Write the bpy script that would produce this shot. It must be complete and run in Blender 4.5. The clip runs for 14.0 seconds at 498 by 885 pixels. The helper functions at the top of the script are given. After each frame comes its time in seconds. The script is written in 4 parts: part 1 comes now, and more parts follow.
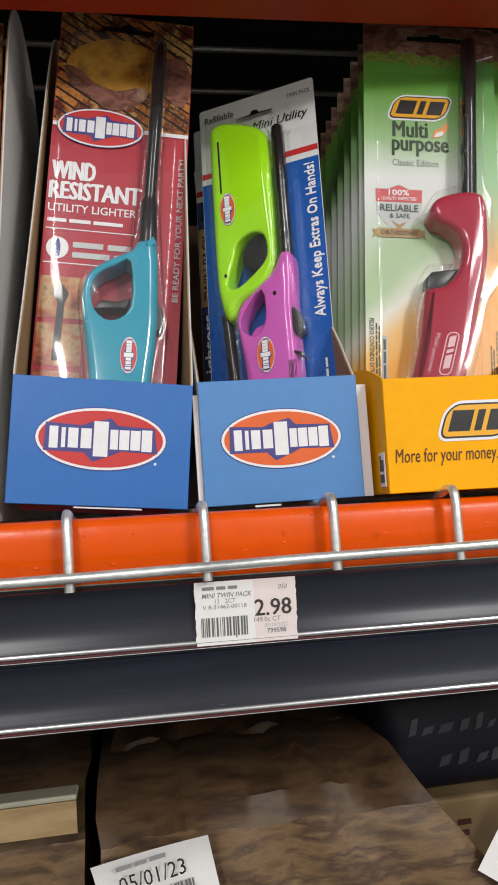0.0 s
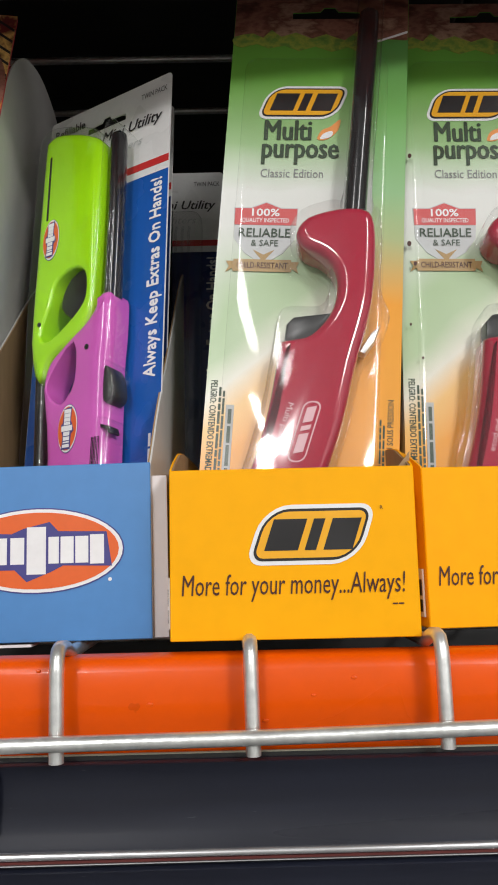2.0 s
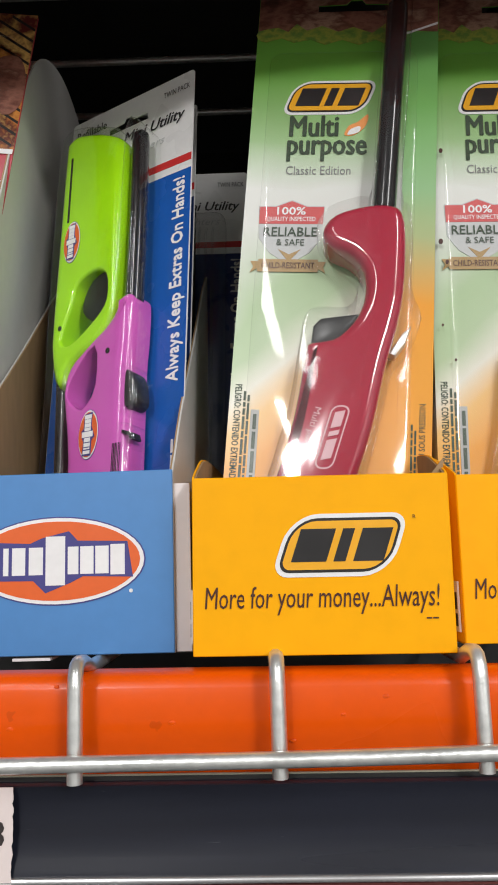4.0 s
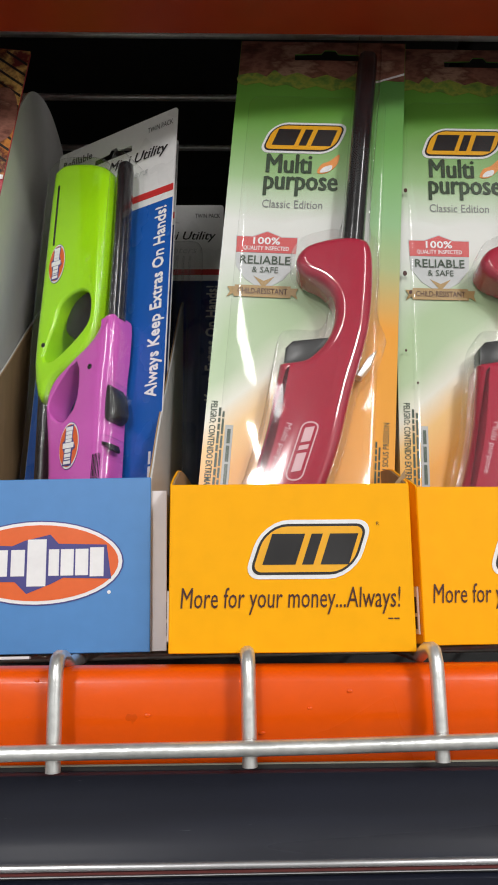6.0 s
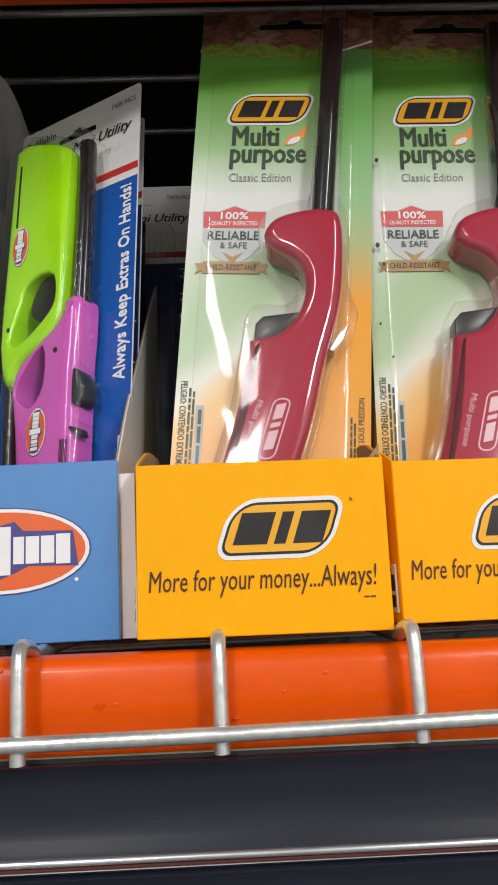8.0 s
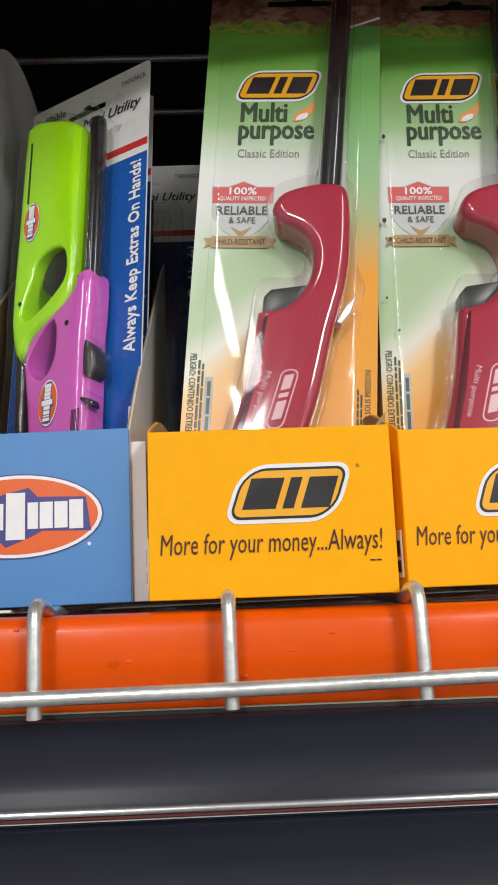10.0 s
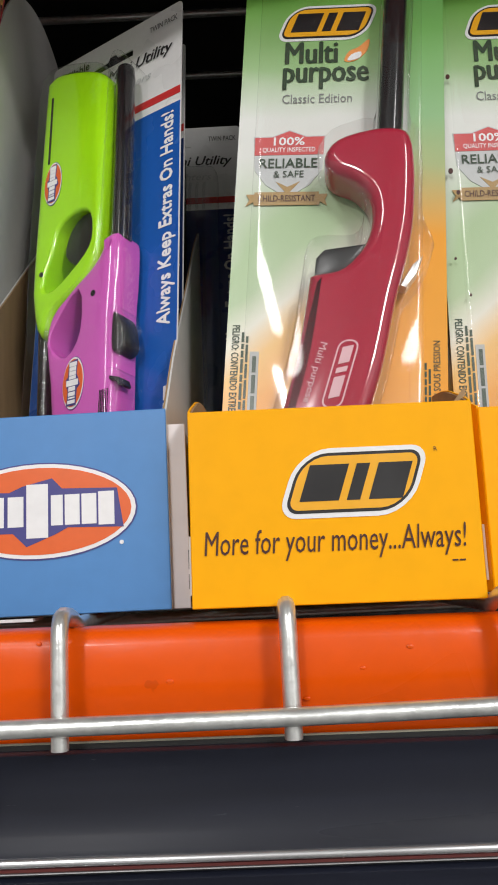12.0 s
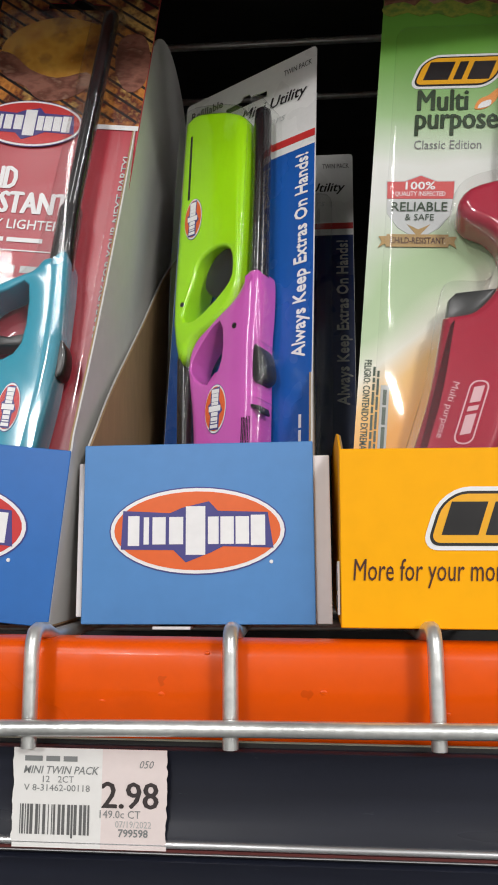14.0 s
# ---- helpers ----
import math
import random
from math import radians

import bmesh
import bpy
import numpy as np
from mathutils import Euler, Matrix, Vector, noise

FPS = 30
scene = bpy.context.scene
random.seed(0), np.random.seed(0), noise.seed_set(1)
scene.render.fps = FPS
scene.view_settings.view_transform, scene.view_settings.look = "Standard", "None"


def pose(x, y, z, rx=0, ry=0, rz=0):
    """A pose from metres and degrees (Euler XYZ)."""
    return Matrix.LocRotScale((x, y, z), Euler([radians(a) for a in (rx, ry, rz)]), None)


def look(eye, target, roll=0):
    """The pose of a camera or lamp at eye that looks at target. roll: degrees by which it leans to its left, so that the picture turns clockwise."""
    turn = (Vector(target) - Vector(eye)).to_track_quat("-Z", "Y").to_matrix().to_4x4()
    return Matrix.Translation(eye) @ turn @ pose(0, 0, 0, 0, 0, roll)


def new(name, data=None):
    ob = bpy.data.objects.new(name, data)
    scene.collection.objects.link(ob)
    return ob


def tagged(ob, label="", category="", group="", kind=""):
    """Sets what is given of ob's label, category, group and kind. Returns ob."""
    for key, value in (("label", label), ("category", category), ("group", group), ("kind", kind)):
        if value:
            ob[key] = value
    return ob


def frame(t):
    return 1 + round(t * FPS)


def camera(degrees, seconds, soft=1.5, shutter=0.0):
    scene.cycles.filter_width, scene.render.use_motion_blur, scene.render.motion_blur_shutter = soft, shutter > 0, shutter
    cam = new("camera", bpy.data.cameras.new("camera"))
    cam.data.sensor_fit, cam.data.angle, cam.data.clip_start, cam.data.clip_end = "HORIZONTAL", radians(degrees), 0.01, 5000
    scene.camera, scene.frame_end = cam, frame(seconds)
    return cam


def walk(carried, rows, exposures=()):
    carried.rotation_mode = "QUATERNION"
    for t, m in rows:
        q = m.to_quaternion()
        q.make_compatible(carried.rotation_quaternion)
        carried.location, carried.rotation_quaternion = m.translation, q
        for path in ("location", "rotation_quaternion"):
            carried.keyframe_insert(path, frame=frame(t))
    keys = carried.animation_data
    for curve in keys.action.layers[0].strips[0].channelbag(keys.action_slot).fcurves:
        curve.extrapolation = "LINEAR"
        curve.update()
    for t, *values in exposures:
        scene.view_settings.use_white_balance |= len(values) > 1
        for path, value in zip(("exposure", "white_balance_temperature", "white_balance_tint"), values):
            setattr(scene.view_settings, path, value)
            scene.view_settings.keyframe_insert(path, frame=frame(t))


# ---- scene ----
cam = camera(36.5, 14.0, 1.8)
PATH = [
    (0, (-0.099, -0.359, 1.189), (0.228, 1.608, 1.342), -3.9),
    (0.5, (-0.075, -0.297, 1.196), (0.17, 1.683, 1.34), -4.5),
    (1, (-0.05, -0.241, 1.214), (0.241, 1.731, 1.371), -3.6),
    (1.5, (0.006, -0.261, 1.215), (0.21, 1.708, 1.501), -3.4),
    (2, (0.059, -0.256, 1.218), (0.108, 1.723, 1.504), -1.9),
    (2.5, (0.073, -0.245, 1.22), (0.066, 1.737, 1.489), -1.8),
    (3, (0.071, -0.235, 1.222), (0.06, 1.748, 1.482), -1.9),
    (3.2, (0.061, -0.233, 1.225), (0.039, 1.75, 1.485), -1.8),
    (5.3, (0.057, -0.27, 1.21), (0.107, 1.692, 1.594), -1.3),
    (5.5, (0.054, -0.268, 1.211), (0.122, 1.695, 1.588), -1.2),
    (6, (0.055, -0.261, 1.209), (0.132, 1.701, 1.594), -1.1),
    (6.5, (0.068, -0.252, 1.208), (0.159, 1.713, 1.57), -1.9),
    (7, (0.065, -0.252, 1.208), (0.153, 1.712, 1.573), -2.4),
    (7.5, (0.063, -0.259, 1.206), (0.155, 1.704, 1.581), -2.7),
    (7.7, (0.066, -0.251, 1.205), (0.154, 1.712, 1.576), -2.9),
    (9.8, (0.062, -0.25, 1.201), (0.123, 1.713, 1.578), -2.3),
    (10, (0.063, -0.255, 1.195), (0.139, 1.713, 1.54), -2.7),
    (10.5, (0.053, -0.253, 1.201), (0.088, 1.719, 1.536), -2.4),
    (11, (0.047, -0.248, 1.205), (0.057, 1.726, 1.527), -2.5),
    (11.5, (0.045, -0.232, 1.198), (0.055, 1.741, 1.525), -2.3),
    (12, (0.055, -0.215, 1.199), (0.058, 1.758, 1.526), -2.9),
    (12.5, (0.059, -0.217, 1.199), (0.025, 1.76, 1.499), -3.4),
    (13, (0.047, -0.22, 1.205), (-0.056, 1.755, 1.501), -2.6),
    (13.5, (0.032, -0.234, 1.205), (-0.098, 1.739, 1.509), -1.4),
    (14, (0.022, -0.243, 1.211), (-0.105, 1.73, 1.512), -0.4),
]
walk(cam, [(t, look(eye, target, roll)) for t, eye, target, roll in PATH])

# ---- world and lights ----
world = bpy.data.worlds.new("store_air")
scene.world = world
world.use_nodes = True
world.node_tree.nodes["Background"].inputs[0].default_value = (0.9, 0.95, 1.0, 1)
world.node_tree.nodes["Background"].inputs[1].default_value = 0.10


def strip_lamp(x, y, z, watts, size_x, size_y):
    data = bpy.data.lights.new("ceiling_lamp", "AREA")
    data.shape, data.size, data.size_y, data.energy = "RECTANGLE", size_x, size_y, watts
    data.color = (1.0, 0.98, 0.965)
    ob = new("ceiling_lamp_light", data)
    ob.matrix_world = pose(x, y, z, 0, 0, 0)
    return ob


LAMPS = [(-1.3, -3.8, 56), (2.2, -3.6, 66), (-1.8, -8.0, 490), (3.4, -7.0, 600)]
for lx, ly, power in LAMPS:
    strip_lamp(lx, ly, 3.93, power, 0.35, 2.4)
scene.view_settings.exposure = 0.0


# ---- materials ----
def nodes_of(name):
    m = bpy.data.materials.new(name)
    m.use_nodes = True
    return m, m.node_tree.nodes, m.node_tree.links, m.node_tree.nodes["Principled BSDF"]


def surface(name, colour, rough=0.5, metal=0.0, vary=0.08, grain=60.0, bump=0.0, coat=0.0, blot=6.0, spec=0.5, stretch=(1, 1, 1), specks=None):
    """A surface with a coarse and a fine variation of its colour and gloss."""
    m, n, l, b = nodes_of(name)
    co = n.new("ShaderNodeTexCoord")
    mp = n.new("ShaderNodeMapping")
    mp.inputs["Scale"].default_value = stretch
    l.new(co.outputs["Object"], mp.inputs[0])
    fine, broad = n.new("ShaderNodeTexNoise"), n.new("ShaderNodeTexNoise")
    fine.inputs["Scale"].default_value, broad.inputs["Scale"].default_value = grain, blot
    fine.inputs["Detail"].default_value = 4
    for t in (fine, broad):
        l.new(mp.outputs[0], t.inputs["Vector"])
    add = n.new("ShaderNodeMath")
    add.operation = "ADD"
    l.new(fine.outputs[0], add.inputs[0])
    l.new(broad.outputs[0], add.inputs[1])
    ramp = n.new("ShaderNodeMapRange")
    ramp.inputs[1].default_value, ramp.inputs[2].default_value = 0.6, 1.4
    ramp.inputs[3].default_value, ramp.inputs[4].default_value = 1 - vary, 1 + vary
    l.new(add.outputs[0], ramp.inputs[0])
    mul = n.new("ShaderNodeVectorMath")
    mul.operation = "SCALE"
    mul.inputs[0].default_value = colour
    l.new(ramp.outputs[0], mul.inputs["Scale"])
    if specks:
        # sparse chips and dust of another colour: (scale, share, colour)
        vo, cut, mx = n.new("ShaderNodeTexNoise"), n.new("ShaderNodeMapRange"), n.new("ShaderNodeMix")
        vo.inputs["Scale"].default_value, vo.inputs["Detail"].default_value = specks[0], 3
        l.new(mp.outputs[0], vo.inputs["Vector"])
        cut.inputs[1].default_value, cut.inputs[2].default_value = specks[1], specks[1] + 0.02
        l.new(vo.outputs[0], cut.inputs[0])
        mx.data_type = "RGBA"
        l.new(cut.outputs[0], mx.inputs[0])
        l.new(mul.outputs[0], mx.inputs[6])
        mx.inputs[7].default_value = (*specks[2], 1)
        l.new(mx.outputs[2], b.inputs["Base Color"])
    else:
        l.new(mul.outputs[0], b.inputs["Base Color"])
    rr = n.new("ShaderNodeMapRange")
    rr.inputs[1].default_value, rr.inputs[2].default_value = 0.35, 0.65
    rr.inputs[3].default_value, rr.inputs[4].default_value = max(rough - 0.06, 0.02), min(rough + 0.06, 1)
    l.new(broad.outputs[0], rr.inputs[0])
    l.new(rr.outputs[0], b.inputs["Roughness"])
    b.inputs["Metallic"].default_value = metal
    b.inputs["Coat Weight"].default_value = coat
    b.inputs["Coat Roughness"].default_value = 0.08
    b.inputs["Specular IOR Level"].default_value = spec
    if bump:
        bp = n.new("ShaderNodeBump")
        bp.inputs["Strength"].default_value, bp.inputs["Distance"].default_value = 0.5, bump
        l.new(fine.outputs[0], bp.inputs["Height"])
        l.new(bp.outputs[0], b.inputs["Normal"])
    return m


def ink(name, colour, rough=0.35):
    return surface(name, colour, rough, vary=0.04, grain=400, blot=40)


def printed_sheet(name, stops, axis_mix, length, rough=0.3, blur=0.012):
    """Printed card whose colour runs up the sheet; axis_mix tilts the run in the lower part, blur makes it uneven."""
    m, n, l, b = nodes_of(name)
    co = n.new("ShaderNodeTexCoord")
    sep = n.new("ShaderNodeSeparateXYZ")
    l.new(co.outputs["Object"], sep.inputs[0])
    nz = n.new("ShaderNodeTexNoise")
    nz.inputs["Scale"].default_value = 26
    l.new(co.outputs["Object"], nz.inputs["Vector"])
    tilt = n.new("ShaderNodeMath")
    tilt.operation = "MULTIPLY_ADD"
    tilt.inputs[1].default_value = axis_mix
    low, side = n.new("ShaderNodeMapRange"), n.new("ShaderNodeMath")
    low.interpolation_type = "SMOOTHSTEP"
    low.inputs[1].default_value, low.inputs[2].default_value = 0.11, 0.19
    low.inputs[3].default_value, low.inputs[4].default_value = 1.0, 0.0
    side.operation = "MULTIPLY"
    l.new(sep.outputs["Z"], low.inputs[0])
    l.new(sep.outputs["X"], side.inputs[0])
    l.new(low.outputs[0], side.inputs[1])
    l.new(side.outputs[0], tilt.inputs[0])
    l.new(sep.outputs["Z"], tilt.inputs[2])
    soft = n.new("ShaderNodeMath")
    soft.operation = "MULTIPLY_ADD"
    soft.inputs[1].default_value = blur
    l.new(nz.outputs[0], soft.inputs[0])
    l.new(tilt.outputs[0], soft.inputs[2])
    mr = n.new("ShaderNodeMapRange")
    mr.inputs[1].default_value, mr.inputs[2].default_value = 0.0, length
    l.new(soft.outputs[0], mr.inputs[0])
    ramp = n.new("ShaderNodeValToRGB")
    el = ramp.color_ramp.elements
    for i, (p, c) in enumerate(stops):
        e = el[i] if i < 2 else el.new(p)
        e.position, e.color = p, (*c, 1)
    l.new(mr.outputs[0], ramp.inputs[0])
    l.new(ramp.outputs[0], b.inputs["Base Color"])
    b.inputs["Roughness"].default_value = rough
    return m


def photo_print(name, colours, scale, rough=0.3, stretch=(1, 1, 1), detail=5):
    """A blurred printed photograph: patches of several colours."""
    m, n, l, b = nodes_of(name)
    co = n.new("ShaderNodeTexCoord")
    mp = n.new("ShaderNodeMapping")
    mp.inputs["Scale"].default_value = stretch
    l.new(co.outputs["Object"], mp.inputs[0])
    nz = n.new("ShaderNodeTexNoise")
    nz.inputs["Scale"].default_value, nz.inputs["Detail"].default_value = scale, detail
    nz.inputs["Roughness"].default_value = 0.6
    l.new(mp.outputs[0], nz.inputs["Vector"])
    ramp = n.new("ShaderNodeValToRGB")
    el = ramp.color_ramp.elements
    for i, c in enumerate(colours):
        p = 0.3 + 0.4 * i / (len(colours) - 1)
        e = el[i] if i < 2 else el.new(p)
        e.position, e.color = p, (*c, 1)
    l.new(nz.outputs[0], ramp.inputs[0])
    l.new(ramp.outputs[0], b.inputs["Base Color"])
    b.inputs["Roughness"].default_value = rough
    return m


def clear_plastic(name, head_on=0.06, rough=0.04, bump=0.0):
    """Thin clear film: see-through, with a mirror gloss that grows towards grazing sight (Schlick's rule)."""
    m, n, l, b = nodes_of(name)
    n.remove(b)
    out = n["Material Output"]
    tr, gl, lw, mx = (n.new("ShaderNodeBsdf" + "Transparent"), n.new("ShaderNodeBsdfGlossy"), n.new("ShaderNodeLayerWeight"), n.new("ShaderNodeMixShader"))
    tr.inputs[0].default_value = (0.99, 0.993, 0.993, 1)
    gl.inputs["Roughness"].default_value = rough
    # a faint second gloss, scuffed and broad
    scuff, both = n.new("ShaderNodeBsdfGlossy"), n.new("ShaderNodeMixShader")
    scuff.inputs["Roughness"].default_value = 0.33
    both.inputs[0].default_value = 0.22
    l.new(gl.outputs[0], both.inputs[1])
    l.new(scuff.outputs[0], both.inputs[2])
    lw.inputs["Blend"].default_value = 0.5
    power, rise = n.new("ShaderNodeMath"), n.new("ShaderNodeMath")
    power.operation, rise.operation = "POWER", "MULTIPLY_ADD"
    power.inputs[1].default_value = 5.0
    rise.inputs[1].default_value, rise.inputs[2].default_value = 0.75 * (1 - head_on), head_on
    l.new(lw.outputs["Facing"], power.inputs[0])
    l.new(power.outputs[0], rise.inputs[0])
    if bump:
        co, nz, bp = n.new("ShaderNodeTexCoord"), n.new("ShaderNodeTexNoise"), n.new("ShaderNodeBump")
        nz.inputs["Scale"].default_value = 24
        nz.inputs["Detail"].default_value = 1
        l.new(co.outputs["Object"], nz.inputs["Vector"])
        bp.inputs["Strength"].default_value, bp.inputs["Distance"].default_value = 0.6, bump
        l.new(nz.outputs[0], bp.inputs["Height"])
        l.new(bp.outputs[0], gl.inputs["Normal"])
        l.new(bp.outputs[0], lw.inputs["Normal"])
    l.new(rise.outputs[0], mx.inputs[0])
    l.new(tr.outputs[0], mx.inputs[1])
    l.new(both.outputs[0], mx.inputs[2])
    l.new(mx.outputs[0], out.inputs[0])
    return m


ORANGE = surface("orange_enamel", (0.80, 0.092, 0.0), 0.3, vary=0.07, grain=90, bump=0.0005, coat=0.06, spec=0.28, specks=(110, 0.74, (0.66, 0.072, 0.0)))
ZINC = surface("galvanised_wire", (0.74, 0.755, 0.74), 0.34, metal=0.75, vary=0.2, grain=240, bump=0.0005, blot=24)
CHARCOAL = surface("charcoal_plastic", (0.0125, 0.0145, 0.025), 0.30, spec=0.42, vary=0.45, grain=30, blot=5, stretch=(0.25, 1, 3), specks=(240, 0.74, (0.11, 0.11, 0.12)))
# orange enamel with the upper beam's shade mixed into its colour
ORANGE_SHADED = surface("shaded_orange_enamel", (0.40, 0.036, 0.006), 0.5, vary=0.10, grain=60, spec=0.2)
RED_EDGE = surface("dark_red_edge", (0.09, 0.012, 0.010), 0.5, vary=0.2)
CHROME = surface("bright_strip", (0.75, 0.76, 0.78), 0.25, metal=0.9, vary=0.12, grain=120)
BLACK_STEEL = surface("black_steel", (0.012, 0.012, 0.012), 0.5, vary=0.2)
BLUE = surface("blue_board", (0.076, 0.245, 0.56), 0.42, vary=0.05, grain=160, blot=14)
BLUE_DEEP = surface("deep_blue_board", (0.022, 0.148, 0.48), 0.38, vary=0.06, grain=160, blot=14)
YELLOW = surface("yellow_board", (1.0, 0.445, 0.0), 0.5, vary=0.05, grain=120, blot=14, spec=0.15)
YELLOW_STAINED = surface("stained_yellow_board", (1.0, 0.445, 0.0), 0.5, vary=0.06, grain=120, blot=14, spec=0.15, specks=(55, 0.70, (0.80, 0.34, 0.0)))
KRAFT = surface("kraft_board", (0.36, 0.23, 0.115), 0.8, vary=0.14, grain=220, bump=0.0003, stretch=(1, 1, 0.3))
WHITE_BOARD = surface("white_board", (0.62, 0.61, 0.59), 0.6, vary=0.05, grain=120)
WHITE_FLAP = surface("white_flap", (0.82, 0.78, 0.79), 0.6, vary=0.04, grain=160)
PAPER = surface("tag_paper", (0.80, 0.79, 0.77), 0.6, vary=0.03, grain=300)
PAPER_PINK = surface("tag_paper_pink", (0.78, 0.68, 0.66), 0.6, vary=0.03, grain=300)
WHITE_INK = ink("white_ink", (0.85, 0.85, 0.86))
TAG_INK = ink("tag_ink", (0.045, 0.035, 0.035))
BLACK_INK = ink("black_ink", (0.012, 0.011, 0.012))
BROWN_INK = ink("brown_ink", (0.06, 0.012, 0.006))
GREY_INK = ink("grey_ink", (0.22, 0.23, 0.23))
PALE_INK = ink("pale_ink", (0.45, 0.46, 0.45))
BAR_INK = ink("barcode_ink", (0.13, 0.13, 0.13))
GREEN_INK = ink("dark_green_ink", (0.03, 0.06, 0.03))
ORANGE_INK = ink("orange_ink", (0.78, 0.13, 0.02))
RED_INK = ink("red_ink", (0.60, 0.035, 0.035))
PURPLE_INK = ink("purple_ink", (0.06, 0.055, 0.24))
YELLOW_INK = ink("yellow_ink", (0.90, 0.43, 0.01))
GOLD_INK = ink("gold_ink", (0.42, 0.27, 0.10))
SILVER_INK = ink("silver_ink", (0.55, 0.57, 0.57))
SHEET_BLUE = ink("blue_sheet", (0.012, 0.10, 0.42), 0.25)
# the same blue print, darkened for the shade behind the front pack
SHEET_BLUE_SHADED = ink("shaded_blue_sheet", (0.010, 0.03, 0.13), 0.3)
SHEET_WHITE = ink("white_sheet", (0.80, 0.80, 0.79), 0.3)
SHEET_RED = surface("red_sheet", (0.45, 0.036, 0.056), 0.3, vary=0.10, grain=50, blot=12)
TEAL = surface("teal_plastic", (0.032, 0.34, 0.48), 0.14, vary=0.05, coat=0.7)
LIME = surface("lime_plastic", (0.40, 0.84, 0.010), 0.14, vary=0.05, coat=0.6)
PINK = surface("pink_plastic", (0.66, 0.12, 0.52), 0.14, vary=0.05, coat=0.6)
CRIMSON = surface("crimson_plastic", (0.42, 0.010, 0.042), 0.12, vary=0.05, coat=0.8)
BARREL = surface("black_metal_barrel", (0.014, 0.014, 0.016), 0.18, metal=0.2, vary=0.12, coat=0.5)
TRIGGER = surface("black_plastic", (0.015, 0.016, 0.017), 0.35, vary=0.1)
FILM = clear_plastic("clear_blister", 0.058, 0.055, 0.0005)
SHEET_GREEN = printed_sheet("green_white_orange_sheet", [
    (0.0, (0.85, 0.34, 0.02)), (0.34, (0.86, 0.36, 0.02)), (0.40, (0.85, 0.52, 0.16)), (0.445, (0.78, 0.77, 0.66)), (0.50, (0.44, 0.58, 0.35)), (0.54, (0.42, 0.57, 0.33)), (0.61, (0.74, 0.76, 0.72)),
    (0.66, (0.76, 0.78, 0.74)), (0.74, (0.36, 0.56, 0.27)), (0.86, (0.16, 0.42, 0.06)), (1.0, (0.13, 0.36, 0.05))], -0.9, 0.307)
SIDE_GREEN = printed_sheet("green_orange_margin", [
    (0.0, (0.84, 0.36, 0.03)), (0.48, (0.84, 0.36, 0.03)), (0.58, (0.42, 0.50, 0.24)), (0.66, (0.30, 0.52, 0.26)), (0.8, (0.16, 0.40, 0.10)), (1.0, (0.10, 0.30, 0.07))], 0.0, 0.307)
MEAT = photo_print("grilled_meat_print", [(0.03, 0.014, 0.010), (0.14, 0.05, 0.034), (0.32, 0.14, 0.10), (0.15, 0.055, 0.036), (0.42, 0.25, 0.18), (0.2, 0.09, 0.055)], 52, stretch=(0.7, 1, 1.5), detail=9)
SALAD = photo_print("salad_print", [(0.07, 0.13, 0.03), (0.15, 0.28, 0.05), (0.33, 0.36, 0.06), (0.13, 0.25, 0.05), (0.17, 0.33, 0.06)], 110, stretch=(0.8, 1, 1), detail=6)
SHIELD_RED = ink("shield_red_ink", (0.62, 0.085, 0.085))
FLAME_INK = ink("flame_ink", (0.86, 0.33, 0.09))
PINK_INK = ink("pale_pink_ink", (0.72, 0.42, 0.46))
EMBER = photo_print("ember_print", [(0.012, 0.005, 0.004), (0.13, 0.018, 0.010), (0.62, 0.25, 0.05), (0.10, 0.014, 0.012), (0.75, 0.48, 0.14), (0.16, 0.02, 0.02)], 42)
BREAST = photo_print("browned_chicken_print", [(0.07, 0.022, 0.012), (0.50, 0.22, 0.03), (0.66, 0.36, 0.06), (0.22, 0.085, 0.035), (0.62, 0.44, 0.26)], 24)
PICS = photo_print("small_photo_print", [(0.10, 0.02, 0.02), (0.45, 0.12, 0.05), (0.55, 0.35, 0.16), (0.08, 0.05, 0.04)], 70)
BARK = photo_print("split_wood_print", [(0.022, 0.011, 0.006), (0.08, 0.043, 0.019), (0.17, 0.10, 0.044), (0.06, 0.03, 0.014), (0.21, 0.13, 0.058), (0.09, 0.052, 0.022)], 13, 0.55, (0.7, 2, 3.4), 7)
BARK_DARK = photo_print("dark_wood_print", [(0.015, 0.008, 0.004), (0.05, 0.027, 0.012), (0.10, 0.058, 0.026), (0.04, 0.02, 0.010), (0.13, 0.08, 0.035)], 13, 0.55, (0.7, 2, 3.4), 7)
BARK_PALE = photo_print("pale_wood_print", [(0.16, 0.10, 0.045), (0.30, 0.20, 0.09), (0.38, 0.27, 0.13), (0.22, 0.14, 0.06)], 12, 0.55, (1, 2, 6), 7)
PALE_TAPE = surface("pale_tape", (0.34, 0.33, 0.25), 0.5, vary=0.15, grain=40)
CONCRETE = surface("concrete", (0.10, 0.097, 0.092), 0.5, vary=0.12, grain=20, blot=1.5)
PLASTER = surface("pale_wall", (0.55, 0.55, 0.54), 0.8, vary=0.05, grain=20, blot=1)
WHITE_CEILING = surface("white_ceiling", (0.75, 0.75, 0.74), 0.8, vary=0.04, grain=10, blot=1)
NAVY_BAG = surface("navy_bag_film", (0.005, 0.005, 0.010), 0.5, spec=0.25, vary=0.25, grain=25, bump=0.003)
BAG_INK = ink("worn_bag_ink", (0.032, 0.032, 0.038))
TAN_BAG = surface("tan_bag_paper", (0.25, 0.17, 0.08), 0.7, vary=0.12, grain=40)


